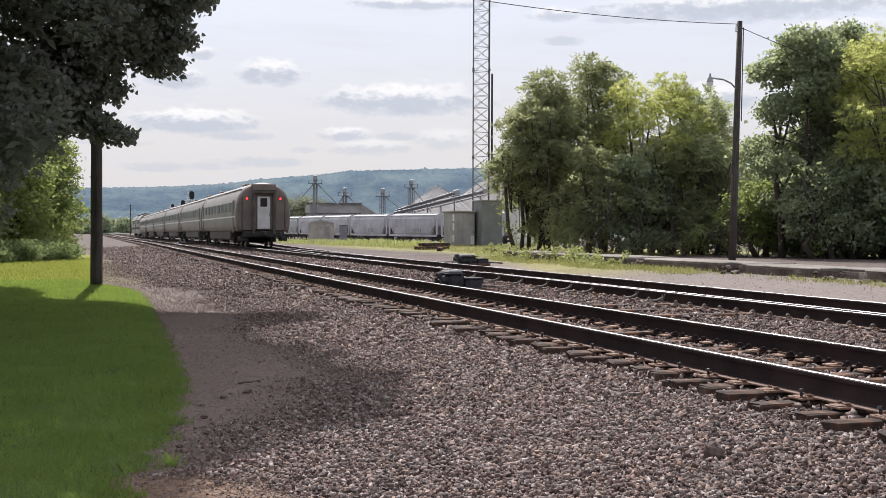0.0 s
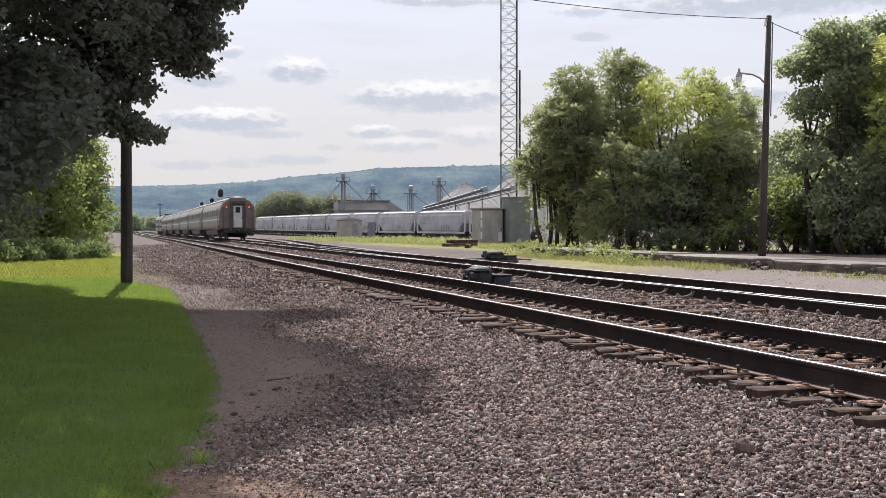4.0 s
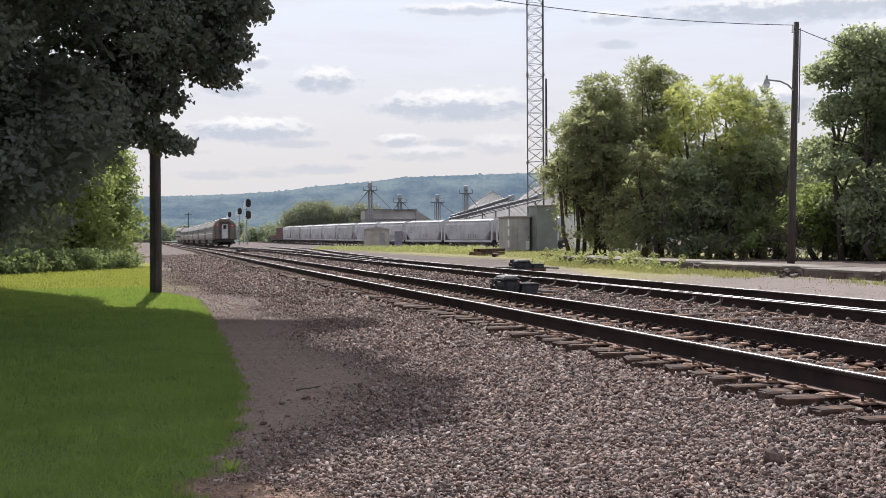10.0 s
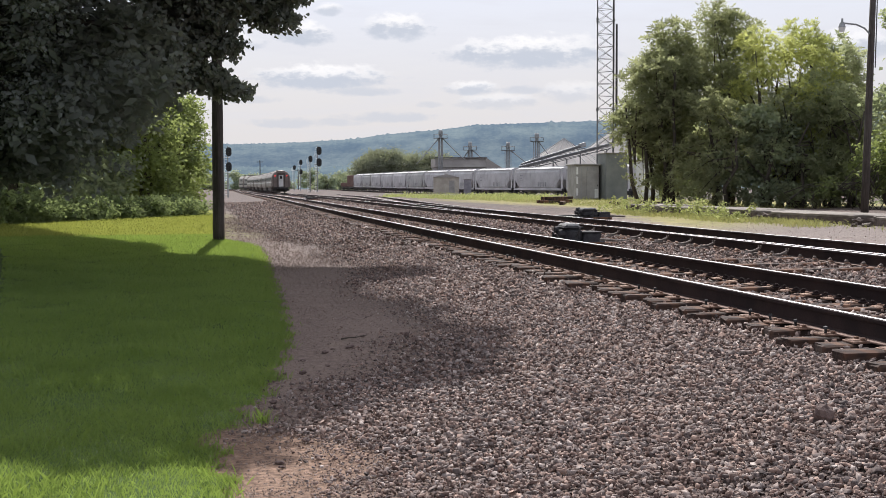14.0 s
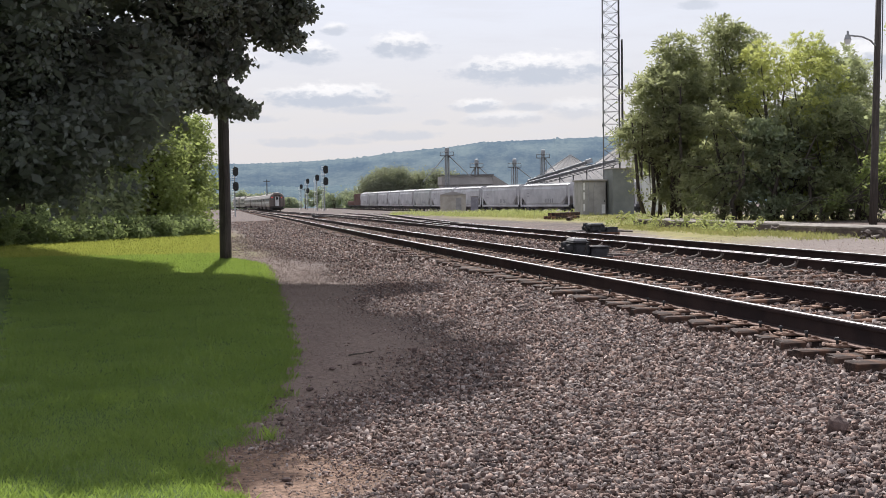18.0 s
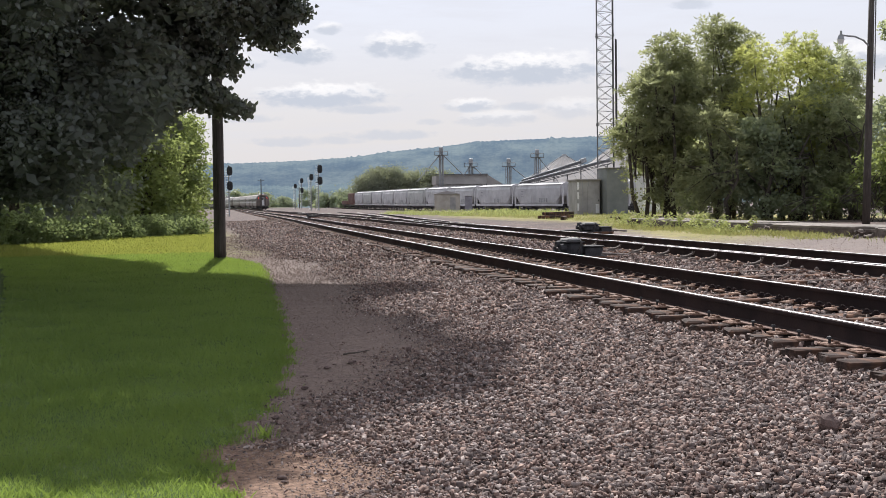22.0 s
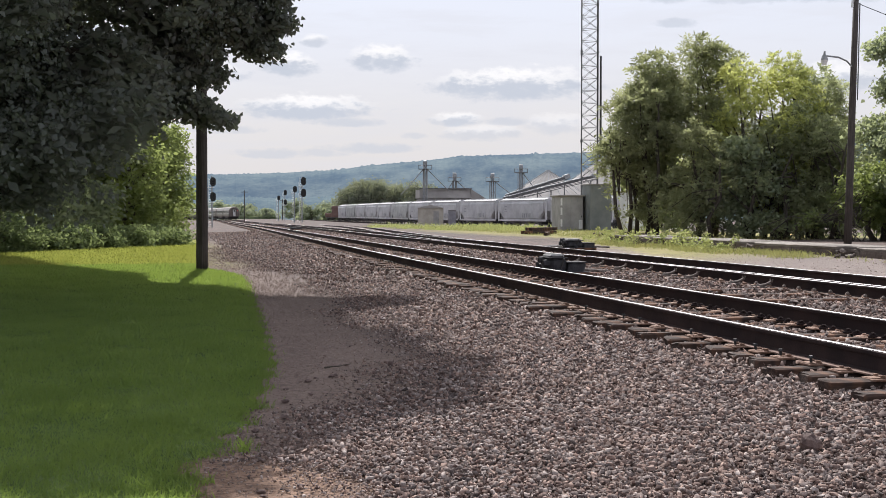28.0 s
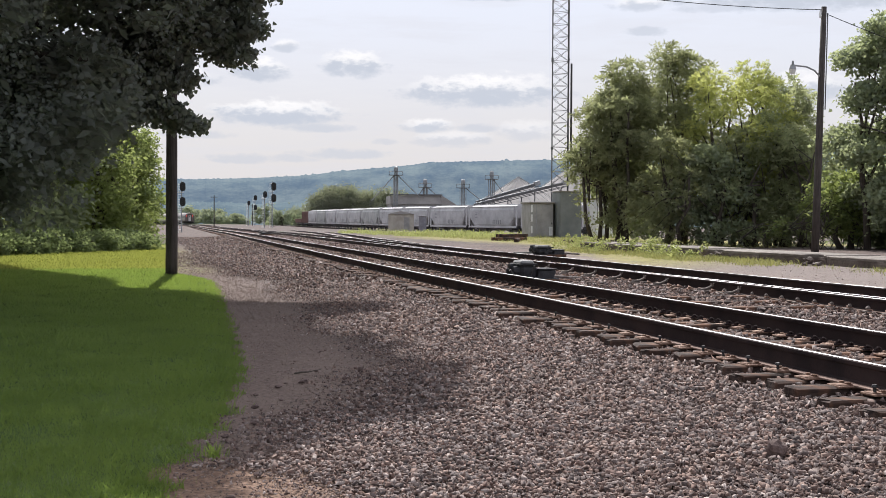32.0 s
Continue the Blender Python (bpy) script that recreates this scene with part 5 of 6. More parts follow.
signal_mast(5.5, 180.0, 7.2, (6.4, 4.3), "two-headed railway signal on a slender mast by the track", 0.15, 0.95)
signal_mast(25.1, 250.0, 9.2, (8.2, 5.9), "tall railway signal with two round-ended black heads", 0.3, 1.2)
signal_mast(23.6, 250.0, 7.0, (6.6,), "single-headed railway signal beside the tall one", 0.1, 0.95)
signal_mast(28.6, 330.0, 8.0, (7.4, 4.9), "distant two-headed railway signal", 0.1, 1.0)
signal_mast(26.9, 330.0, 6.4, (6.0,), "distant single railway signal", 0.1, 0.9)


def far_pole(x, y, h):
    ob = thing("utility_pole", pose(x, y, float(gz(x, y))), "thin distant utility pole beside the line", "utility pole")
    part("pole", rodded((0, 0, 0), (0, 0, h), 0.14, 0.1, 8), "pole", ob)
    part("crossarm", boxed(0, 0, h - 0.4, 1.6, 0.1, 0.12), "pole", ob)


far_pole(16.5, 300.0, 7.6)
far_pole(34.0, 340.0, 7.5)
far_pole(30.5, 360.0, 6.0)


# ---- grain plant ----
def elevator_leg(x, y, h, w, label, braces=()):
    g = float(gz(x, y))
    ob = thing("grain_elevator", pose(x, y, g, 0, 0, -14), label, "grain elevator")
    bm = bmesh.new()
    for sx in (-1, 1):
        for sy in (-1, 1):
            rod(bm, (sx * w, sy * w, 0), (sx * w, sy * w, h - 1.2), 0.09, None, 6)
    z = 0.0
    while z < h - 3:
        for sy in (-1, 1):
            rod(bm, (-w, sy * w, z), (w, sy * w, z + 2), 0.05, None, 5)
            rod(bm, (sy * w, -w, z), (sy * w, w, z + 2), 0.05, None, 5)
            rod(bm, (-w, sy * w, z), (w, sy * w, z), 0.05, None, 5)
        z += 2.0
    part("support_frame", bm, "galv", ob)
    for sx in (-0.3, 0.3):
        part("leg_casing", boxed(sx, 0, h / 2, 0.4, 0.5, h, 0.02), "galv", ob)
    part("head_house", boxed(0, 0, h + 0.2, 1.1, 1.0, 1.0, 0.15), "galv", ob)
    part("head_cap", rodded((-0.5, 0, h + 0.7), (0.5, 0, h + 0.7), 0.45, None, 12), "galv", ob)
    part("head_platform", boxed(0, 0, h - 1.1, 3.6, 2.8, 0.12), "darksteel", ob)
    rl = bmesh.new()
    for sx in (-1.75, 0, 1.75):
        for sy in (-1.35, 1.35):
            rod(rl, (sx, sy, h - 1.1), (sx, sy, h - 0.1), 0.04, None, 5)
    for sy in (-1.35, 1.35):
        rod(rl, (-1.75, sy, h - 0.1), (1.75, sy, h - 0.1), 0.04, None, 5)
    part("railing", rl, "darksteel", ob)
    for dx, drop in braces:
        part("spout", rodded((0, 0, h - 0.6), (dx, 0, h - drop), 0.13, None, 8), "galv", ob)
    return ob


elevator_leg(65.9, 330, 15.3, 0.55, "slender galvanised grain elevator leg with two spouts", ((-6.5, 8.0), (6.5, 7.0)))
elevator_leg(74.4, 332, 12.2, 0.6, "galvanised grain elevator leg with a head platform", ((-3.0, 5.0), (4.0, 4.0)))
elevator_leg(83.4, 326, 12.0, 0.8, "stout galvanised grain elevator leg with a long spout", ((7.5, 6.5),))
elevator_leg(91.3, 326, 14.4, 0.8, "tall galvanised grain elevator leg with a head platform", ((5.5, 7.6),))


def grain_pile(x, y, r, h, wall, label):
    ob = thing("grain_store", pose(x, y, float(gz(x, y))), label, "grain store")
    part("wall", rodded((0, 0, 0), (0, 0, wall), r, r, 40, True), "galv", ob)
    n = 40
    bm = bmesh.new()
    loft(bm, [[(q * math.cos(a), q * math.sin(a), z) for a in np.linspace(0, 2 * math.pi, n + 1)[:-1]] for q, z in ((r + 0.4, wall - 0.1), (r * 0.5, wall + (h - wall) * 0.5), (0.7, h))])
    part("cone_roof", bm, "roofmetal", ob)
    for a in np.linspace(0, 2 * math.pi, 25)[:-1]:
        part("roof_rib", rodded(((r + 0.3) * math.cos(a), (r + 0.3) * math.sin(a), wall + 0.05), (0.8 * math.cos(a), 0.8 * math.sin(a), h + 0.04), 0.06, None, 5), "galv", ob)
    part("roof_cap", rodded((0, 0, h - 0.1), (0, 0, h + 0.5), 0.9, 0.5, 14), "galv", ob)


grain_pile(104.6, 345, 16.0, 14.3, 4.5, "large round grain store with a conical steel roof")
grain_pile(125.5, 350, 23.0, 20.0, 4.5, "second large conical grain store behind the trees")


def long_store():
    ob = thing("storage_building", pose(72.4, 338, float(gz(72, 338)) - 0.5, 0, 0, -6), "long grey steel storage building with a sloped roof", "warehouse")
    part("wall", boxed(0, 0, 3.5, 13.2, 14, 7.0, 0.05), "shed", ob)
    bm = bmesh.new()
    loft(bm, [[(-6.9, -7.4, 7.0), (6.8, -7.4, 7.0), (6.8, -6.6, 9.5), (-6.9, -6.6, 9.3)], [(-6.9, 7.4, 7.0), (6.8, 7.4, 7.0), (6.8, 6.6, 9.5), (-6.9, 6.6, 9.3)]])
    part("roof", bm, "roofmetal", ob)
    part("roof_edge", boxed(0, -7.0, 9.55, 14.2, 0.5, 0.3), "darksteel", ob)
    bm = bmesh.new()
    loft(bm, [[(6.8, -7.3, 9.5), (6.8, -7.3, 5.0), (13.6, -7.3, 5.2)], [(6.8, 7.3, 9.5), (6.8, 7.3, 5.0), (13.6, 7.3, 5.2)]])
    part("lean_to_roof", bm, "roofmetal", ob)
    part("lean_to_wall", boxed(10.2, 0, 2.5, 6.8, 13.6, 5.0), "shed", ob)
    for k in range(11):
        part("wall_rib", boxed(-6.2 + 1.24 * k, -7.03, 3.5, 0.09, 0.06, 6.9), "galv", ob)


long_store()


def conveyor(a, b, label):
    a, b = Vector(a), Vector(b)
    ob = thing("conveyor", pose(0, 0, 0), label, "conveyor")
    d = b - a
    q = d.to_track_quat("X", "Z").to_matrix().to_4x4()
    mid = Matrix.Translation((a + b) / 2) @ q
    L = d.length
    part("trough", boxed(0, 0, 0, L, 1.0, 0.55, 0.03, mid), "darksteel", ob)
    part("cover", boxed(0, 0, 0.42, L, 1.15, 0.25, 0.08, mid), "galv", ob)
    bm = bmesh.new()
    for s in (-0.5, 0.5):
        rod(bm, mid @ Vector((-L / 2, s, -0.9)), mid @ Vector((L / 2, s, -0.9)), 0.07, None, 6)
    k = -L / 2
    while k < L / 2 - 1.2:
        for s in (-0.5, 0.5):
            rod(bm, mid @ Vector((k, s, -0.3)), mid @ Vector((k + 1.2, s, -0.9)), 0.05, None, 5)
        k += 1.2
    part("truss", bm, "darksteel", ob)
    for t in (0.5, 0.93):
        p = a.lerp(b, t)
        g = float(gz(p.x, p.y))
        part("support", rodded((p.x, p.y, g), (p.x, p.y, p.z - 0.8), 0.16, None, 8), "darksteel", ob)
    part("drive_house", boxed(L / 2 - 0.6, 0, 0.2, 1.6, 1.5, 1.2, 0.05, mid), "galv", ob)


conveyor((86.0, 322, 5.9), (103.4, 322, 11.2), "inclined covered grain conveyor on trestles")
conveyor((84.5, 318, 5.2), (110.0, 318, 11.4), "long inclined covered grain conveyor")


# ---- hills ----
def hills():
    def ridge(name, d, az, top, seed, low, label, rough):
        rng = np.random.default_rng(seed)
        a = np.radians(np.arange(-75, 110, 0.035))
        h = np.interp(np.degrees(a), az, top)
        jag = np.abs(np.convolve(rng.normal(0, 1, len(a)), np.hanning(7) / 2.5, "same")) * rough
        rows = []
        for k, f in enumerate((0.0, 0.35, 0.7, 1.0)):
            r = d * (1 + 0.16 * f)
            z = low + (h - low) * f + (jag if f == 1.0 else 0)
            rows.append(np.stack([np.sin(a) * r, np.cos(a) * r, z], -1))
        r = d * 1.3
        rows.append(np.stack([np.sin(a) * r, np.cos(a) * r, np.full(len(a), low - 60)], -1))
        v = np.stack(rows)
        n, m = v.shape[:2]
        i = np.arange(n * m).reshape(n, m)
        f = np.stack([i[:-1, :-1], i[:-1, 1:], i[1:, 1:], i[1:, :-1]], -1).reshape(-1, 4)
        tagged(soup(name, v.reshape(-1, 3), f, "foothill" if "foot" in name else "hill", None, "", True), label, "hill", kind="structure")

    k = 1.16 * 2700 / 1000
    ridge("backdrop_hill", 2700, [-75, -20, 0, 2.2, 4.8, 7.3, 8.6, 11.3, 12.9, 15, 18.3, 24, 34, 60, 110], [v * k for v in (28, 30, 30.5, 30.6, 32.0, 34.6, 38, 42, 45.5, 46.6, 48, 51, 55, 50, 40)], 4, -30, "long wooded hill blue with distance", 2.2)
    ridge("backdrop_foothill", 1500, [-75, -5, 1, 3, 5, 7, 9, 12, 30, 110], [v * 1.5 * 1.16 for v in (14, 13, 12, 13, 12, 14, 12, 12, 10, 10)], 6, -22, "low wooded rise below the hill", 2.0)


hills()


# ---- trees ----


# outline of the crown's shade over the path, which the high leaves follow
SHADE_Y = [6.8, 7.7, 8.5, 9.0, 9.4, 9.6, 10.2, 10.8, 11.2, 11.8, 13.3, 15.0, 16.1, 16.9, 18.3, 18.9, 19.4, 21.0, 22.1, 22.9, 23.6, 24.7, 26.0, 27.5, 31.0, 32.8, 36.2, 45.0, 52.0]
SHADE_X = [0.3, 0.7, 1.15, 1.6, 2.1, 2.35, 2.65, 2.7, 3.0, 3.1, 2.9, 3.0, 2.85, 2.5, 2.6, 3.2, 4.0, 4.0, 3.05, 2.0, 1.65, 1.3, 0.4, -0.5, -0.5, -1.4, -2.7, -5.2, -7.4]


def big_maple():
    rng = np.random.default_rng(41)
    foot = (-6.0, 23.5)
    g = float(gz(*foot))
    ob = thing("maple_tree", pose(foot[0], foot[1], g), "large dark maple tree overhanging the lawn", "tree")
    cl = []
    for i in range(300):
        z = rng.uniform(3.6, 14.0)
        rx = float(np.interp(z, [3.3, 4.5, 6.0, 8.0, 11.0, 13.0, 14.5], [5.6, 7.0, 8.0, 9.2, 8.0, 5.0, 1.5]))
        a = rng.uniform(0, 2 * math.pi)
        d = rng.uniform(0.1, 1.0) ** 0.55
        q = rng.uniform(0.7, 1.25)
        cl.append((((rx - 0.5 * q) * d * math.cos(a), rx * 0.74 * d * math.sin(a) + 0.6 - 0.42 * max(z - 6, 0), z), (q, q, q * 0.7)))
    # boughs that hang over the path
    for x, y, z, q in ((7.45, 3.0, 3.35, 0.40), (7.0, 2.9, 3.6, 0.45), (6.6, 3.0, 3.65, 0.6), (7.35, 2.6, 4.15, 0.42), (7.2, 2.8, 4.6, 0.5), (8.45, 2.6, 4.75, 0.42), (8.1, 2.8, 5.0, 0.55), (8.75, 2.4, 5.25, 0.42), (8.5, 2.6, 5.7, 0.5), (8.9, 2.6, 6.1, 0.55), (7.6, 2.4, 5.3, 0.8), (7.9, 2.5, 6.1, 0.9),
                       (6.4, 2.5, 4.2, 0.8), (6.8, 2.4, 4.9, 0.9), (6.0, 2.7, 3.6, 0.75), (5.3, 2.8, 3.4, 0.8), (4.6, 2.6, 3.2, 0.9), (3.6, 2.8, 3.0, 0.9), (2.6, 2.4, 2.8, 1.0), (1.4, 2.8, 2.7, 1.0), (0.0, 2.6, 2.6, 1.0), (5.6, 1.2, 3.9, 0.9), (4.2, 0.6, 3.6, 1.0), (6.9, 1.4, 5.6, 0.9)):
        x, z, q = x - 0.3, z + 0.06, q * 0.92
        cl.extend([((x, y, z), (q, q, q * 0.65)), ((x - 0.15, y + 0.3, z + 0.1), (q * 0.8, q * 0.8, q * 0.6))])
    # unseen high leaves, added up the sun's way to shade lawn and path
    lift = sun_way / sun_way.z
    n = 230000
    hx, hy = rng.uniform(-12, 4.4, n), rng.uniform(6.7, 52.0, n)
    wave = 0.13 * np.sin(hy * 5.3 + 1) + 0.08 * np.sin(hy * 12.7) + 0.06 * np.sin(hx * 9.1 + hy * 3.0)
    rim = np.interp(hy, SHADE_Y, SHADE_X) + wave
    keep = (hx < rim) & (hy > 6.95 + 0.12 * np.sin(hx * 6.0) + 0.08 * np.sin(hx * 15.0))
    # gaps left in them, so that strips of sun reach the lawn
    keep &= ~((hx < -0.35 + wave) & (np.abs(hy - 9.7 - 0.12 * hx) < 0.2) & (rng.random(n) < 0.65))
    keep &= ~((np.sin(hx * 2.3 + 1.7 * np.sin(hy * 0.6)) * np.sin(hy * 1.9 + hx) > 0.93) & (rng.random(n) < 0.7))
    keep &= (hx > -2.0 - 0.17 * hy) | (rng.random(n) < 0.2)
    hx, hy = hx[keep], hy[keep]
    hz = rng.uniform(8.4, 10.6, len(hx))
    high = np.stack([hx + lift.x * hz - foot[0], hy + lift.y * hz - foot[1], hz], -1)
    # the skirt of the crown down to the shrubs
    for i in range(170):
        z = rng.uniform(1.75, 4.4)
        q = rng.uniform(0.6, 0.95)
        cl.append(((5.55 + 0.5 * (z - 1.8) - q - rng.random() * 9, rng.uniform(-1.5, 3.5), z), (q, q, q * 0.75)))
    boughs = cl[300:348]
    rest = cl[:300] + cl[348:]
    part("trunk", trunk_mesh((0, 0, -0.05), (0.3, 0.2, 10.0), 0.38, [c[0] for c in cl[::7]], rng), "bark", ob, smooth=True)
    leaf_soup("crown", leaf_clusters(rng, crown_tips(rng, 8500, rest)[0], 17, 0.14), 0.115, BROAD, "maple", ob, rng, 0.9, "", 1.4)
    leaf_soup("bough_leaves", np.concatenate([leaf_clusters(rng, crown_tips(rng, 2300, boughs)[0], 12, 0.085), clump_points(rng, 9000, boughs, 0.2)]), 0.105, MAPLE, "maple", ob, rng, 1.1, "", 1.4)
    leaf_soup("high_leaves", high, 0.30, DIAMOND, "maple", ob, rng, 0.5, "", 0.8)
    inner = [(c, (r[0] * 0.8, r[1] * 0.8, r[2] * 0.8)) for c, r in cl if r[0] > 0.7]
    leaf_soup("inner_leaves", clump_points(rng, 85000, inner), 0.26, DIAMOND, "maple", ob, rng, 0.5, "", 0.8)


big_maple()


def grove():
    rng = np.random.default_rng(52)
    rows = [  # x, y, height, radii, leaf material, leaves, frond length
        (20.7, 54, 7.0, (1.3, 1.5), "olive", 16000, 0.5), (21.7, 54, 8.6, (1.7, 1.8), "olive", 26000, 0.55), (24.3, 55, 9.6, (1.8, 1.9), "olive", 28000, 0.55),
        (25.0, 51.8, 8.3, (1.6, 1.5), "locust", 20000, 0.34), (26.5, 52, 8.5, (1.8, 1.6), "locust", 22000, 0.34), (28.4, 52.5, 7.8, (1.8, 1.7), "ailanthus", 18000, 0.5),
        (29.5, 53, 6.6, (1.3, 1.5), "ailanthus", 13000, 0.45), (22.3, 50.8, 5.0, (1.8, 1.4), "olive", 11000, 0.42), (24.2, 50.6, 4.4, (1.7, 1.3), "darkleaf", 6000, 0.17), (25.9, 50.5, 5.2, (1.8, 1.4), "ailanthus", 13000, 0.5), (27.6, 50.4, 5.8, (1.7, 1.4), "ailanthus", 15000, 0.5), (28.8, 50.8, 4.8, (1.2, 1.3), "ailanthus", 11000, 0.42)]
    for i, (x, y, h, r, mat, n, size) in enumerate(rows):
        cl = cloud_of_clumps(rng, 22, r, h * 0.92, 1.0 if h > 6 else 0.35, (0.5, 1.05))
        lab = {"ailanthus": "dull green slender tree in a dense trackside grove", "olive": "tall olive brown tree with feathery leaves in a trackside grove", "locust": "bright yellow green tree in a trackside grove", "darkleaf": "shaded dark green young tree in the grove"}[mat]
        tree("tree", (x, y), h, cl, n, size, mat, lab, 100 + i, 3 if mat != "darkleaf" else 2, BROAD, 0.09, 0.5, "trackside grove")


grove()


def right_trees():
    rng = np.random.default_rng(63)
    rows = [(28.4, 44, 9.3, (1.9, 1.9), "darkleaf", 28000), (30.2, 44.5, 10.0, (2.3, 2.1), "darkleaf", 20000), (31.6, 44.5, 10.0, (2.5, 2.2), "darkleaf", 20000), (30.2, 40.4, 8.9, (2.2, 1.8), "locust", 26000), (35.8, 45, 11.8, (2.8, 2.5), "ailanthus", 15000), (30.2, 41.5, 4.6, (1.7, 1.4), "darkleaf", 10000), (32.3, 40.5, 5.0, (1.8, 1.5), "darkleaf", 11000), (35.0, 41, 6.0, (2.0, 1.7), "darkleaf", 11000), (38.5, 43, 10, (2.8, 2.5), "darkleaf", 14000), (27.8, 46.0, 3.0, (1.1, 1.0), "bushleaf", 7000), (28.5, 42.6, 3.4, (0.9, 1.0), "darkleaf", 8000), (29.8, 42.3, 3.6, (1.2, 1.1), "darkleaf", 9000), (31.4, 41.6, 3.6, (1.3, 1.1), "darkleaf", 8000)]
    for i, (x, y, h, r, mat, n) in enumerate(rows):
        cl = cloud_of_clumps(rng, 26, r, h * 0.93, 1.3 if i == 0 else 3.9 if mat == "locust" else 0.9, (0.4, 1.05))
        lab = {"darkleaf": "tall dark green broadleaf tree behind the platform", "locust": "bright yellow green tree behind the platform", "ailanthus": "tall thin dull green tree behind the platform", "bushleaf": "sunlit light green bush behind the platform"}[mat]
        tree("tree", (x, y), h, cl, n, 0.36 if mat in ("locust", "ailanthus") else 0.16, mat, lab, 200 + i, 2, BROAD if mat == "darkleaf" else DIAMOND, 0.12, 0.45, "trees behind the platform")

    for i, (x, y, h) in enumerate(((29.6, 46.5, 1.8), (31.2, 46.8, 2.1), (32.8, 46.2, 1.9), (34.4, 46.6, 2.2), (36.2, 46.0, 2.0), (38.2, 46.5, 2.2), (40.2, 46.0, 2.2), (30.4, 44.0, 1.3), (33.6, 43.6, 1.4), (36.6, 43.4, 1.4))):
        cl = cloud_of_clumps(rng, 14, (1.1, 0.8), h, 0.3, (0.4, 0.7))
        tree("bush", (x, y), h, cl, 3500, 0.2, "darkleaf", "dark undergrowth bush below the trees", 260 + i, 2, DIAMOND, 0.03, 0.3, "undergrowth")
    # bare and leafy shrubs in the gap beside the pole
    for i, (x, y, h, n) in enumerate(((26.3, 45.5, 1.7, 40), (27.0, 45.0, 2.3, 300), (27.6, 46.5, 1.9, 120), (25.6, 47.5, 1.2, 200), (28.6, 42.5, 1.0, 500), (31.0, 39.0, 0.8, 500), (34.0, 38.0, 0.9, 600))):
        cl = cloud_of_clumps(rng, 9, (0.6, 0.6), h, 0.35 if i > 3 else h * 0.55, (0.2, 0.4))
        tree("bush", (x, y), h, cl, n, 0.17, "bushleaf", "thin half bare shrub behind the platform", 240 + i, 4, OVAL, 0.018, 0.3, "shrubs behind the platform")


right_trees()


def left_trees():
    rng = np.random.default_rng(74)
    rows = [(-0.6, 68, 6.0, (1.5, 2.0), "bushleaf", 17000, 0.2), (-2.2, 64, 7.0, (1.9, 2.2), "bushleaf", 14000, 0.22), (-4.4, 61, 9.0, (2.4, 2.5), "darkleaf", 14000, 0.3), (-6.8, 56, 10, (2.8, 2.8), "darkleaf", 16000, 0.34),
            (-9.2, 52, 10.5, (3.0, 3.0), "darkleaf", 16000, 0.34), (-11.6, 47, 10.5, (3.2, 3.0), "darkleaf", 16000, 0.34), (-14.4, 42, 10.5, (3.4, 3.2), "darkleaf", 14000, 0.34), (-18.0, 36, 10.5, (3.4, 3.2), "darkleaf", 12000, 0.34), (-9.0, 60, 13.5, (3.6, 3.2), "darkleaf", 14000, 0.4), (-14.5, 53, 14, (4, 3.4), "darkleaf", 14000, 0.4),
            # the next four, taller, are added behind to cast shade on those in front
            (-5.5, 70, 13.5, (3.2, 3.2), "darkleaf", 12000, 0.4), (-10.5, 70, 16, (4.2, 3.6), "darkleaf", 12000, 0.45), (-17, 62, 16, (4.4, 3.6), "darkleaf", 11000, 0.45), (-22, 50, 15, (4.4, 3.6), "darkleaf", 9000, 0.45),
            (-1.0, 84, 7.0, (1.6, 2.2), "bushleaf", 9000, 0.28), (-1.4, 104, 7.5, (1.9, 2.4), "bushleaf", 8000, 0.3), (-2.8, 128, 8, (2.3, 2.8), "bushleaf", 7000, 0.35), (-5, 155, 9, (3.0, 3.2), "bushleaf", 6000, 0.4)]
    for i, (x, y, h, r, mat, n, s) in enumerate(rows):
        cl = cloud_of_clumps(rng, 28, r, h * 0.95, 0.4, (0.6, 1.3))
        lab = {"bushleaf": "sunlit light green tree along the lawn's far edge", "darkleaf": "shaded dark green tree beyond the lawn"}[mat]
        tree("tree", (x, y), h, cl, n if i < 3 or mat == "bushleaf" else n // 4, s, mat, lab, 300 + i, 2, DIAMOND, 0.12, 0.45, "trees beyond the lawn")
    for i in range(22):
        q = i / 21
        x, y, h = 0.2 - 11.5 * q + rng.normal(0, 0.25), 62 - 22 * q + rng.normal(0, 0.8), rng.uniform(0.4, 1.0) + 2.6 * max(q - 0.35, 0) * rng.uniform(0.6, 1.5)
        cl = cloud_of_clumps(rng, 10, (0.9, 0.8), h, 0.15, (0.25, 0.5))
        tree("bush", (x, y), h, cl, 2600 + int(4000 * max(q - 0.35, 0)), 0.13, "shrubleaf", "low ragged dark shrub along the lawn's far edge", 400 + i, 1, DIAMOND, 0.02, 0.3, "shrubs beyond the lawn")


left_trees()


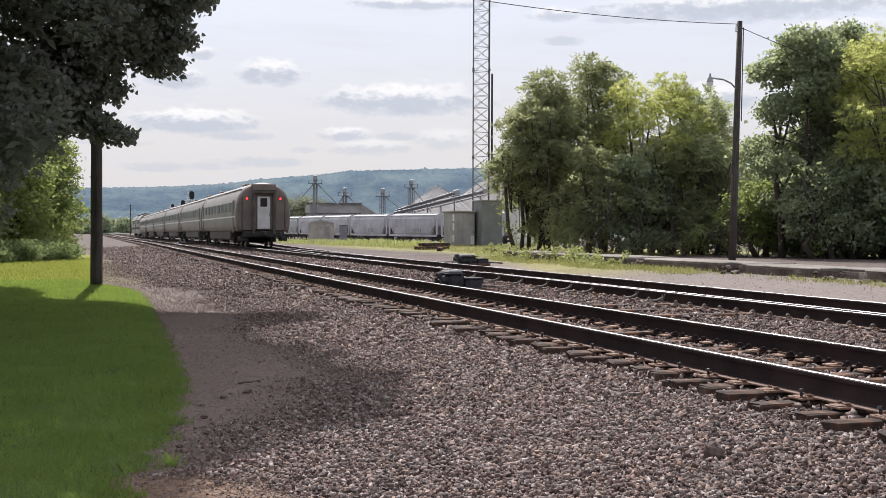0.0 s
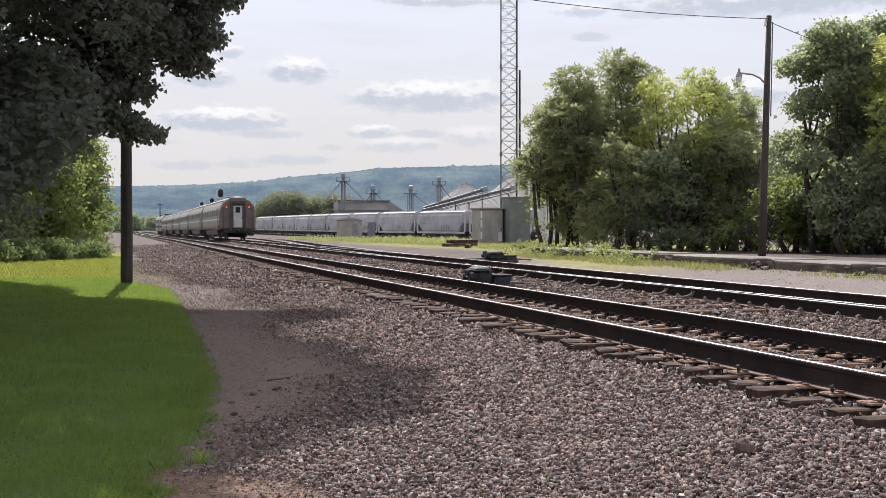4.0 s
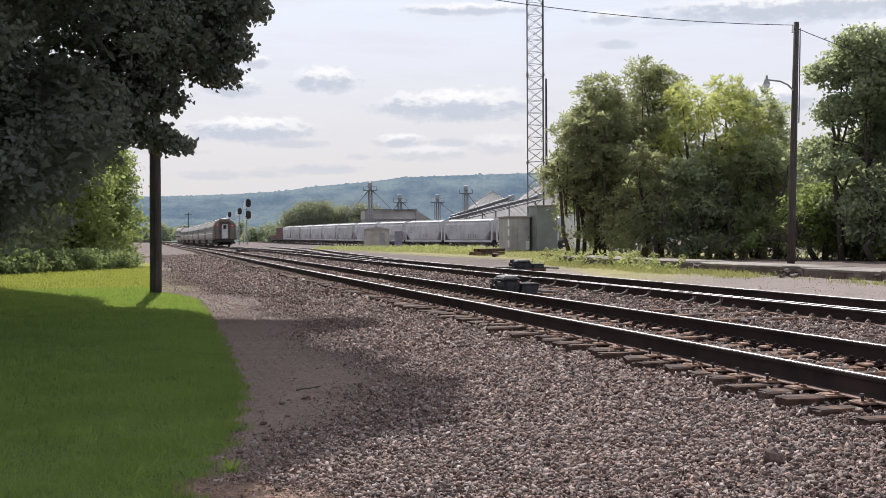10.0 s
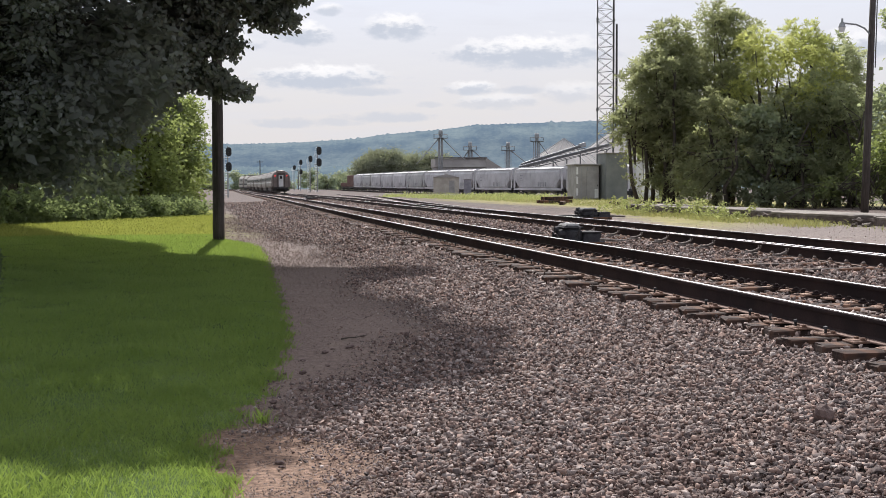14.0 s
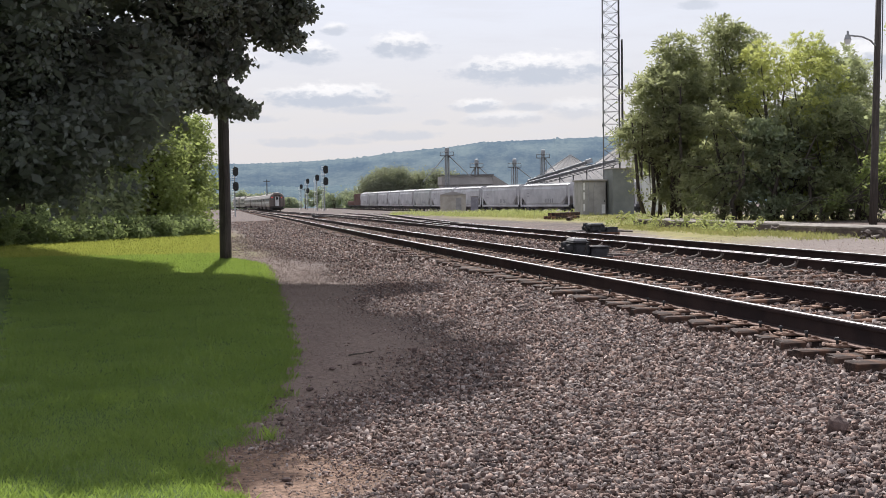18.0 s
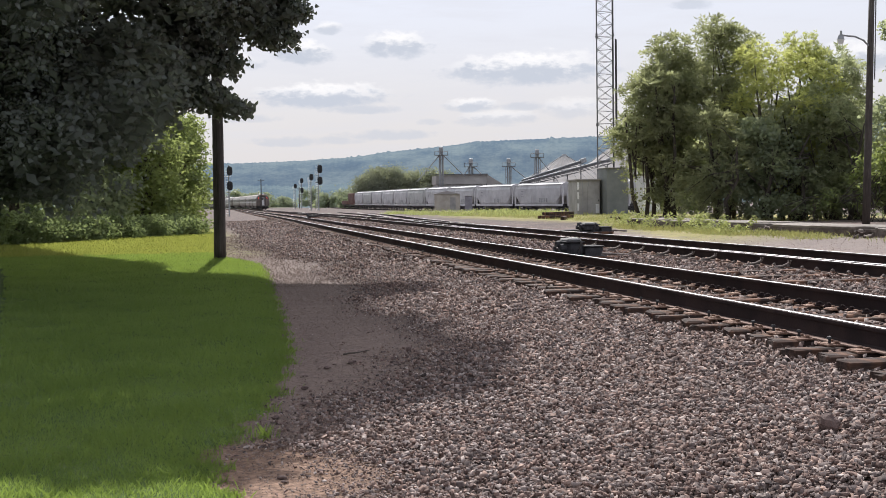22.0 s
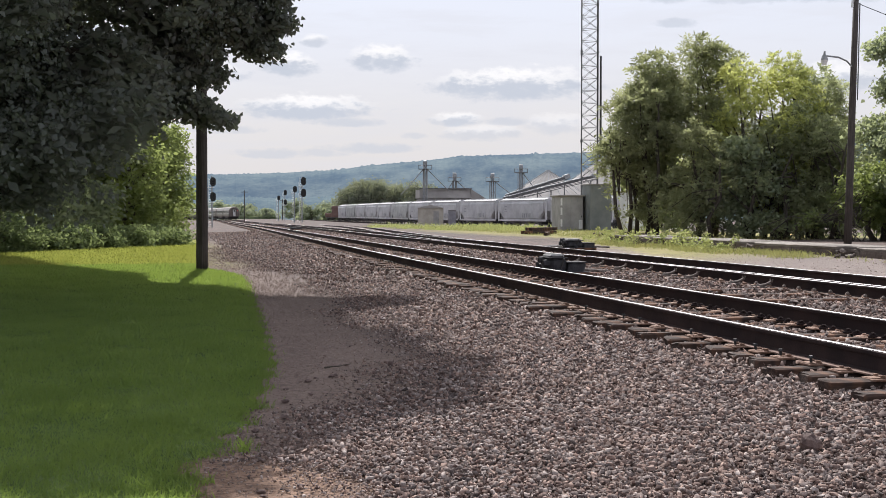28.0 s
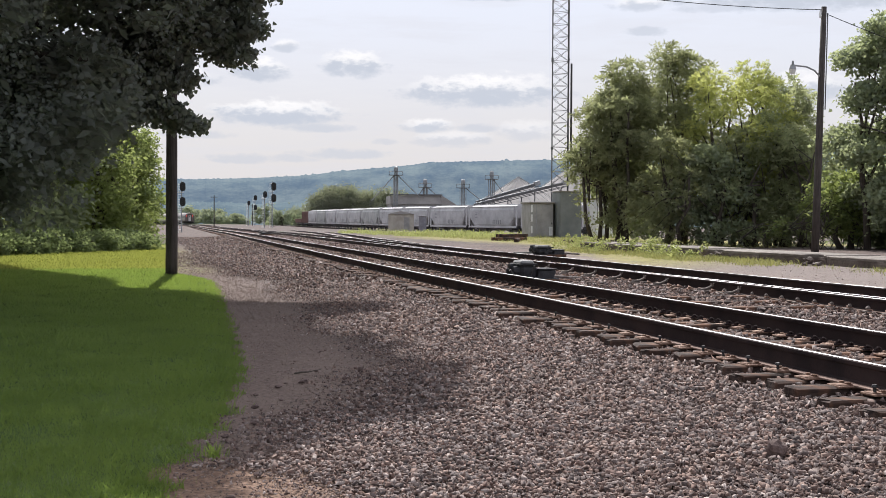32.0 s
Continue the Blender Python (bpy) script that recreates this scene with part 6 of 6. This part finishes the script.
def far_trees():
    rng = np.random.default_rng(85)
    for i, (x, y, h, r) in enumerate(((57, 418, 11.5, 3.6), (61, 421, 13.6, 4.4), (65, 424, 14.2, 5.0), (69.5, 422, 14.0, 5.2), (74.5, 424, 12.6, 4.8), (80, 420, 12.8, 5.2), (85.5, 424, 12.2, 5.0), (90, 424, 9.6, 4.6))):
        cl = cloud_of_clumps(rng, 30, (r, r), h * 0.9, 1.0, (2.0, 3.2))
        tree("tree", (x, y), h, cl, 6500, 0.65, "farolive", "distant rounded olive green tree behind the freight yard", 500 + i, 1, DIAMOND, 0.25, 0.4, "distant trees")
    for i in range(17):
        x, y, h = -26 + 8.0 * i + rng.uniform(-2, 2), 600 + rng.uniform(-40, 40), rng.uniform(5.5, 9.5)
        cl = cloud_of_clumps(rng, 20, (6.0, 4.5), h * 0.93, 0.4, (1.6, 2.6))
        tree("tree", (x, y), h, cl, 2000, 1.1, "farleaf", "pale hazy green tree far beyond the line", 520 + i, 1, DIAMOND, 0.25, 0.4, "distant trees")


far_trees()


def back_trees():
    rng = np.random.default_rng(87)
    for i in range(11):
        x, y, h = 38 + 6.5 * i + rng.uniform(-1, 1), 92 - 3.0 * i + rng.uniform(-4, 4), rng.uniform(6, 8.5)
        cl = cloud_of_clumps(rng, 24, (3.6, 3.0), h * 0.95, 0.6, (1.0, 1.8))
        tree("tree", (x, y), h, cl, 3200, 0.5, "darkleaf" if i % 3 else "bushleaf", "hazy green tree far behind the platform", 560 + i, 1, DIAMOND, 0.15, 0.4, "background trees")


back_trees()


def weeds():
    rng = np.random.default_rng(96)
    n = 30000
    y = 30 + 94 * rng.random(n) ** 1.5
    x = np.where(y < 48, 15.6 + rng.random(n) ** 0.6 * 1.4, 14.9 + np.minimum((y - 36) * 0.165, 2.9) + rng.random(n) * 9) + bend(y)
    keep = rng.random(n) < np.clip((y - 29) / 7, 0, 1) * (0.3 + 0.7 * (np.sin(x * 2.1) * np.sin(y * 0.9) > -0.2))
    x, y = x[keep], y[keep]
    blades("weeds", np.stack([x, y, gz(x, y) - 0.02], -1), 0.13, 0.022, "weed", rng, "dry yellow green weeds along the far track", "weeds")
    n = 5000
    y = rng.uniform(12, 36, n)
    y = y[rng.random(n) < 0.12 + 0.88 * (np.abs(y - 23) < 3.2) * rng.random(n)]
    n = len(y)
    x = 16.8 - np.abs(rng.normal(0, 0.3, n))
    blades("weeds", np.stack([x, y, gz(x, y) - 0.02], -1), 0.11, 0.015, "weed", rng, "sparse dry weeds at the platform's foot", "weeds")
    # leafy stalks against the platform
    yc = rng.uniform(35.5, 50, 60)
    xc = 16.75 + bend(yc) + rng.normal(0, 0.3, 60)
    hc = rng.uniform(0.15, 0.6, 60)
    k = rng.integers(0, 60, 5200)
    q = rng.random(5200)
    pts = np.stack([xc[k] + rng.normal(0, 0.12, 5200) * (1.2 - q), yc[k] + rng.normal(0, 0.2, 5200) * (1.2 - q), gz(xc[k], yc[k]) + q * hc[k]], -1)
    tagged(leaf_soup("tall_weeds", pts, 0.085, DIAMOND, "brightweed", None, rng, 0.1), "tall leafy green weeds growing against the platform", "weeds", kind="stuff")
    for (x0, x1, y0, y1, n, h) in ((36, 50, 158, 186, 14000, 0.42), (18.6, 33, 80, 126, 20000, 0.3)):
        x, y = rng.uniform(x0, x1, n), rng.uniform(y0, y1, n)
        tuft = np.sin(x * 0.9 + 1.3 * np.sin(y * 0.31)) * np.sin(y * 0.43 + x * 0.2)
        keep = rng.random(n) < 0.12 + 0.88 * (tuft > 0.05)
        x, y = x[keep], y[keep]
        blades("tall_weeds", np.stack([x, y, gz(x, y) - 0.03], -1), h * (1 + 0.4 * np.sin(x * 1.7) * np.sin(y * 0.8)) * (0.5 + 0.8 * rng.random(len(x)) ** 2), 0.05, "brightweed", rng, "bright yellow green weeds before the freight yard", "weeds")


def blades(name, pts, height, width, mat, rng, label, category):
    n = len(pts)
    a = rng.uniform(0, 2 * np.pi, n)
    h = np.asarray(height) * rng.uniform(0.45, 1.3, n)
    s = np.stack([np.cos(a), np.sin(a), np.zeros(n)], -1) * width * 0.5
    lean = np.stack([rng.normal(0, 0.35, n), rng.normal(0, 0.35, n), np.ones(n)], -1) * h[:, None]
    v = np.stack([pts - s, pts + s, pts + s * 0.6 + lean * 0.6, pts + lean * np.array([1.25, 1.25, 1.0])], 1)
    f = np.arange(n * 4).reshape(n, 4)
    tagged(soup(name, v.reshape(-1, 3), f, mat), label, category, kind="stuff")


weeds()


def grass():
    rng = np.random.default_rng(107)
    for k, (y0, y1, n, h, w) in enumerate(((5.0, 11, 70000, 0.04, 0.0042), (11, 20, 60000, 0.052, 0.009), (20, 37, 64000, 0.055, 0.017), (37, 64, 42000, 0.08, 0.03))):
        y = rng.uniform(y0, y1, n)
        x = lawn_edge(y) - rng.random(n) * (0.6 + 0.17 * y) + 0.03
        pts = np.stack([x, y, lawn_z(x, y) - 0.004], -1)
        blades("grass", pts, h * (1 + 0.35 * np.sin(x * 5.1 + 1.3 * np.sin(y * 2.2)) * np.sin(y * 3.7)), w, "grass" if y1 < 60 else "drygrass", rng, "short green lawn grass" if y1 < 60 else "longer yellow green grass at the lawn's far end", "grass")
    # tufts at the edge
    y = rng.uniform(5.5, 34, 5000)
    x = lawn_edge(y) + rng.normal(0.0, 0.05, 5000)
    pts = np.stack([x, y, gz(x, y) - 0.01], -1)
    blades("grass", pts, 0.055, 0.008, "grass", rng, "longer ragged grass at the lawn's edge", "grass")
    y = 8.1 + rng.normal(0, 0.05, 70)
    x = 0.66 + rng.normal(0, 0.05, 70)
    blades("weed_tuft", np.stack([x, y, gz(x, y) - 0.01], -1), 0.085, 0.008, "grass", rng, "small green weed tuft in the sandy soil", "weed")


grass()


# ---- ballast ----
def stones(name, x, y, size, rng, label, lift=0.3, sides=5, mat="stone"):
    """Flat angular stones: a broken lid on a wider, lopsided base."""
    n, k = len(x), sides
    a = (np.arange(k)[None] + rng.uniform(-0.32, 0.32, (n, k))) * (2 * np.pi / k) + rng.uniform(0, 6.3, (n, 1))
    r = rng.uniform(0.40, 0.66, (n, k))
    base = np.stack([r * np.cos(a), r * np.sin(a), np.full((n, k), -0.5)], -1)
    top = base * np.array([1, 1, 0]) * rng.uniform(0.55, 1.0, (n, k, 1)) + np.array([0, 0, 0.5]) + rng.normal(0, 0.14, (n, 1, 3)) * np.array([1, 1, 0]) + rng.normal(0, 0.16, (n, k, 3)) * np.array([0.3, 0.3, 1])
    # many are undercut
    base = base * np.concatenate([np.repeat(rng.uniform(0.5, 1.05, (n, 1, 1)), 2, 2), np.ones((n, 1, 1))], 2)
    v = np.concatenate([base, top], 1)
    v *= np.stack([rng.uniform(1.0, 1.9, n), rng.uniform(0.7, 1.15, n), rng.uniform(0.34, 0.62, n)], -1)[:, None] * size[:, None, None]
    q = rng.normal(0, 1, (n, 4)) * np.array([1, 0.15, 0.15, 1.0])
    q /= np.linalg.norm(q, axis=1)[:, None]
    w, a, b, d = q.T
    R = np.stack([np.stack([1 - 2 * (b * b + d * d), 2 * (a * b - w * d), 2 * (a * d + w * b)], -1), np.stack([2 * (a * b + w * d), 1 - 2 * (a * a + d * d), 2 * (b * d - w * a)], -1), np.stack([2 * (a * d - w * b), 2 * (b * d + w * a), 1 - 2 * (a * a + b * b)], -1)], 1)
    v = np.einsum("nij,nkj->nki", R, v)
    z = gz(x, y) + size * (lift - 0.35 + 1.0 * rng.random(n))
    v += np.stack([x, y, z], -1)[:, None]
    tris = [(k, k + i, k + i + 1) for i in range(1, k - 1)]
    for i in range(k):
        m = (i + 1) % k
        tris += [(i, m, k + m), (i, k + m, k + i)]
    f = (np.array(tris)[None] + 2 * k * np.arange(n)[:, None, None]).reshape(-1, 3)
    tagged(soup(name, v.reshape(-1, 3), f, mat), label, "ballast", kind="stuff")


def ballast():
    rng = np.random.default_rng(118)

    def strip(x0, x1, y0, y1, per, lo, hi, label, sides=5):
        n = int((x1 - x0) * (y1 - y0) * per)
        x = rng.uniform(x0, x1, n)
        y = rng.uniform(y0, y1, n)
        # stones give way to fine dust along the footpath
        wander = 0.22 * np.sin(y * 0.8) + 0.13 * np.sin(y * 2.7 + 1)
        wide = np.interp(y, [6.5, 8.6, 10.5, 14, 24, 34, 46], [0.0, 0.0, 0.55, 0.85, 0.9, 0.9, 0.2])
        foot = np.clip((x - lawn_edge(y) - wide + wander) / np.interp(y, [8.0, 10.5], [0.6, 1.3]), 0.0, 1.0)
        keep = rng.random(n) < 0.006 + foot ** 1.3
        sandy = np.hypot(x - 0.6, (y - 6.9) * 0.8) < 0.55 + 0.15 * np.sin(5 * x + 3 * y)
        keep &= ~sandy | (rng.random(n) < 0.05 + 1.1 * np.clip(np.hypot(x - 0.6, (y - 6.9) * 0.8) - 0.2, 0, 1))
        foot = np.where(sandy, 0.0, foot)
        x, y, foot = x[keep], y[keep], foot[keep]
        u = x - bend(y)
        # clear of the tie ends
        on = (np.abs(u - T1) < 1.32) & (np.abs(u - T1) > 0.55)
        keep = ~(on & (rng.random(len(x)) < 0.15))
        x, y, foot = x[keep], y[keep], foot[keep]
        # coarser towards the track
        foot = foot * (0.8 + 0.55 * np.clip((x - 1.6) / 3.4, 0, 1)) if x1 < 6 else foot
        stones("ballast", x, y, (lo + (hi - lo) * foot) * (0.5 + 0.95 * rng.random(len(x)) ** 1.3), rng, label, 0.3, sides)

    lab = "loose angular grey brown ballast stones"
    strip(1.2, 5.3, 4.6, 6.0, 1300, 0.024, 0.027, lab, 4)
    strip(0.4, 5.3, 6.0, 9.5, 2500, 0.014, 0.0255, lab, 4)
    strip(0.7, 5.3, 9.5, 15, 1650, 0.017, 0.030, lab, 3)
    strip(1.2, 5.3, 15, 26, 850, 0.022, 0.037, lab, 3)
    strip(1.0, 5.3, 26, 50, 230, 0.03, 0.052, lab, 3)
    strip(1.4, 5.3, 50, 110, 70, 0.04, 0.065, lab, 3)
    strip(5.3, 13.2, 6, 16, 430, 0.045, 0.045, lab, 3)
    strip(5.3, 13.4, 16, 32, 250, 0.05, 0.05, lab, 3)
    strip(5.3, 13.6, 32, 60, 75, 0.075, 0.075, lab, 3)
    strip(5.3, 14.5, 60, 110, 22, 0.085, 0.085, lab, 3)

    n = 15000
    y = 6.2 + 20 * rng.random(n) ** 1.7
    x = lawn_edge(y) + rng.random(n) * 1.9
    stones("fine_gravel", x, y, rng.uniform(0.004, 0.014, n) * (0.8 + y * 0.03), rng, "fine brown gravel trodden into the footpath", 0.1, 3, "grit")
    n = 10000
    y = 22 + 34 * rng.random(n) ** 1.2
    x = lawn_edge(y) + rng.random(n) * 3.2
    stones("fine_gravel", x, y, rng.uniform(0.012, 0.026, n) * (0.5 + y * 0.025), rng, "fine brown gravel on the far footpath", 0.1, 3, "grit")
    n = 2500
    x, y = rng.uniform(13.2, 16.9, n), 12 + 24 * rng.random(n)
    stones("fine_gravel", x, y, rng.uniform(0.008, 0.026, n), rng, "fine grey gravel beside the far track", 0.1, 3, "grit")
    for x, y, d in ((3.97, 7.1, 0.105), (2.3, 12.2, 0.045), (4.4, 9.7, 0.06)):
        ob = thing("rock", pose(x, y, float(gz(x, y)) + d * 0.5, 8, 12, x * 90), "dark fist-sized rock lying on the ballast", "rock")
        bm = bmesh.new()
        bmesh.ops.create_icosphere(bm, subdivisions=2, radius=d * 0.6)
        for v in bm.verts:
            v.co = Vector((v.co.x * 1.05, v.co.y * 0.9, v.co.z * 1.05)) * (1 + rng.normal(0, 0.11))
        part("stone", bm, "darkrock", ob)


ballast()


def path_litter():
    rng = np.random.default_rng(131)
    for x, y, l, a in ((1.78, 12.1, 0.30, 25), (2.35, 7.6, 0.26, -12), (2.0, 8.1, 0.2, 20)):
        ob = thing("twig", pose(x, y, float(gz(x, y)) + 0.02, 0, 0, a), "dry dark twig lying on the gravel path", "twig", "twigs on the path")
        bm = bmesh.new()
        p = Vector((-l / 2, 0, 0))
        for k in range(4):
            q = p + Vector((l / 4, rng.normal(0, 0.012), rng.normal(0, 0.006)))
            rod(bm, p, q, 0.009 - 0.0015 * k, 0.0075 - 0.0015 * k, 6)
            p = q
        rod(bm, Vector((0, 0, 0.004)), Vector((l * 0.2, l * 0.16, 0.02)), 0.005, 0.002, 5)
        part("stick", bm, "bark", ob)
    for k in range(26):
        y = rng.uniform(6.7, 12.5)
        x = float(lawn_edge(y)) + rng.uniform(0.1, 1.5)
        d = rng.uniform(0.018, 0.05)
        ob = thing("soil_clod", pose(x, y, float(gz(x, y)) + d * 0.15, 0, 0, rng.uniform(0, 360)), "small dark crumbly clod of soil on the path", "clod", "clods on the path")
        bm = bmesh.new()
        bmesh.ops.create_icosphere(bm, subdivisions=2, radius=d * 0.6)
        for v in bm.verts:
            v.co = Vector((v.co.x * 1.4, v.co.y, v.co.z * 0.6)) * (1 + rng.normal(0, 0.14))
        part("clod", bm, "darkrock", ob)


path_litter()


# ---- what moves ----
def motions():
    times = [0, 2, 4, 6, 8, 10, 12, 14, 16, 18, 20, 22, 24, 26, 28, 30, 32]
    for k, car in enumerate(TRAIN):
        back = (COACH_L + 0.75) * k + COACH_L / 2 if k < 6 else (COACH_L + 0.75) * 6 + 10.6 + 21.4 * (k - 6)
        rows = []
        for t in times:
            y = train_tail(t) + back
            x = T2 + float(bend(y))
            turn = -math.degrees(math.atan2(float(bend(y + 9)) - float(bend(y - 9)), 18.0))
            dip = math.degrees(math.atan2(float(fall(y + 9)) - float(fall(y - 9)), 18.0))
            rows.append((t, pose(x, y, RAIL_Z + float(fall(y)), dip, 0, turn)))
        walk(car, rows)


motions()
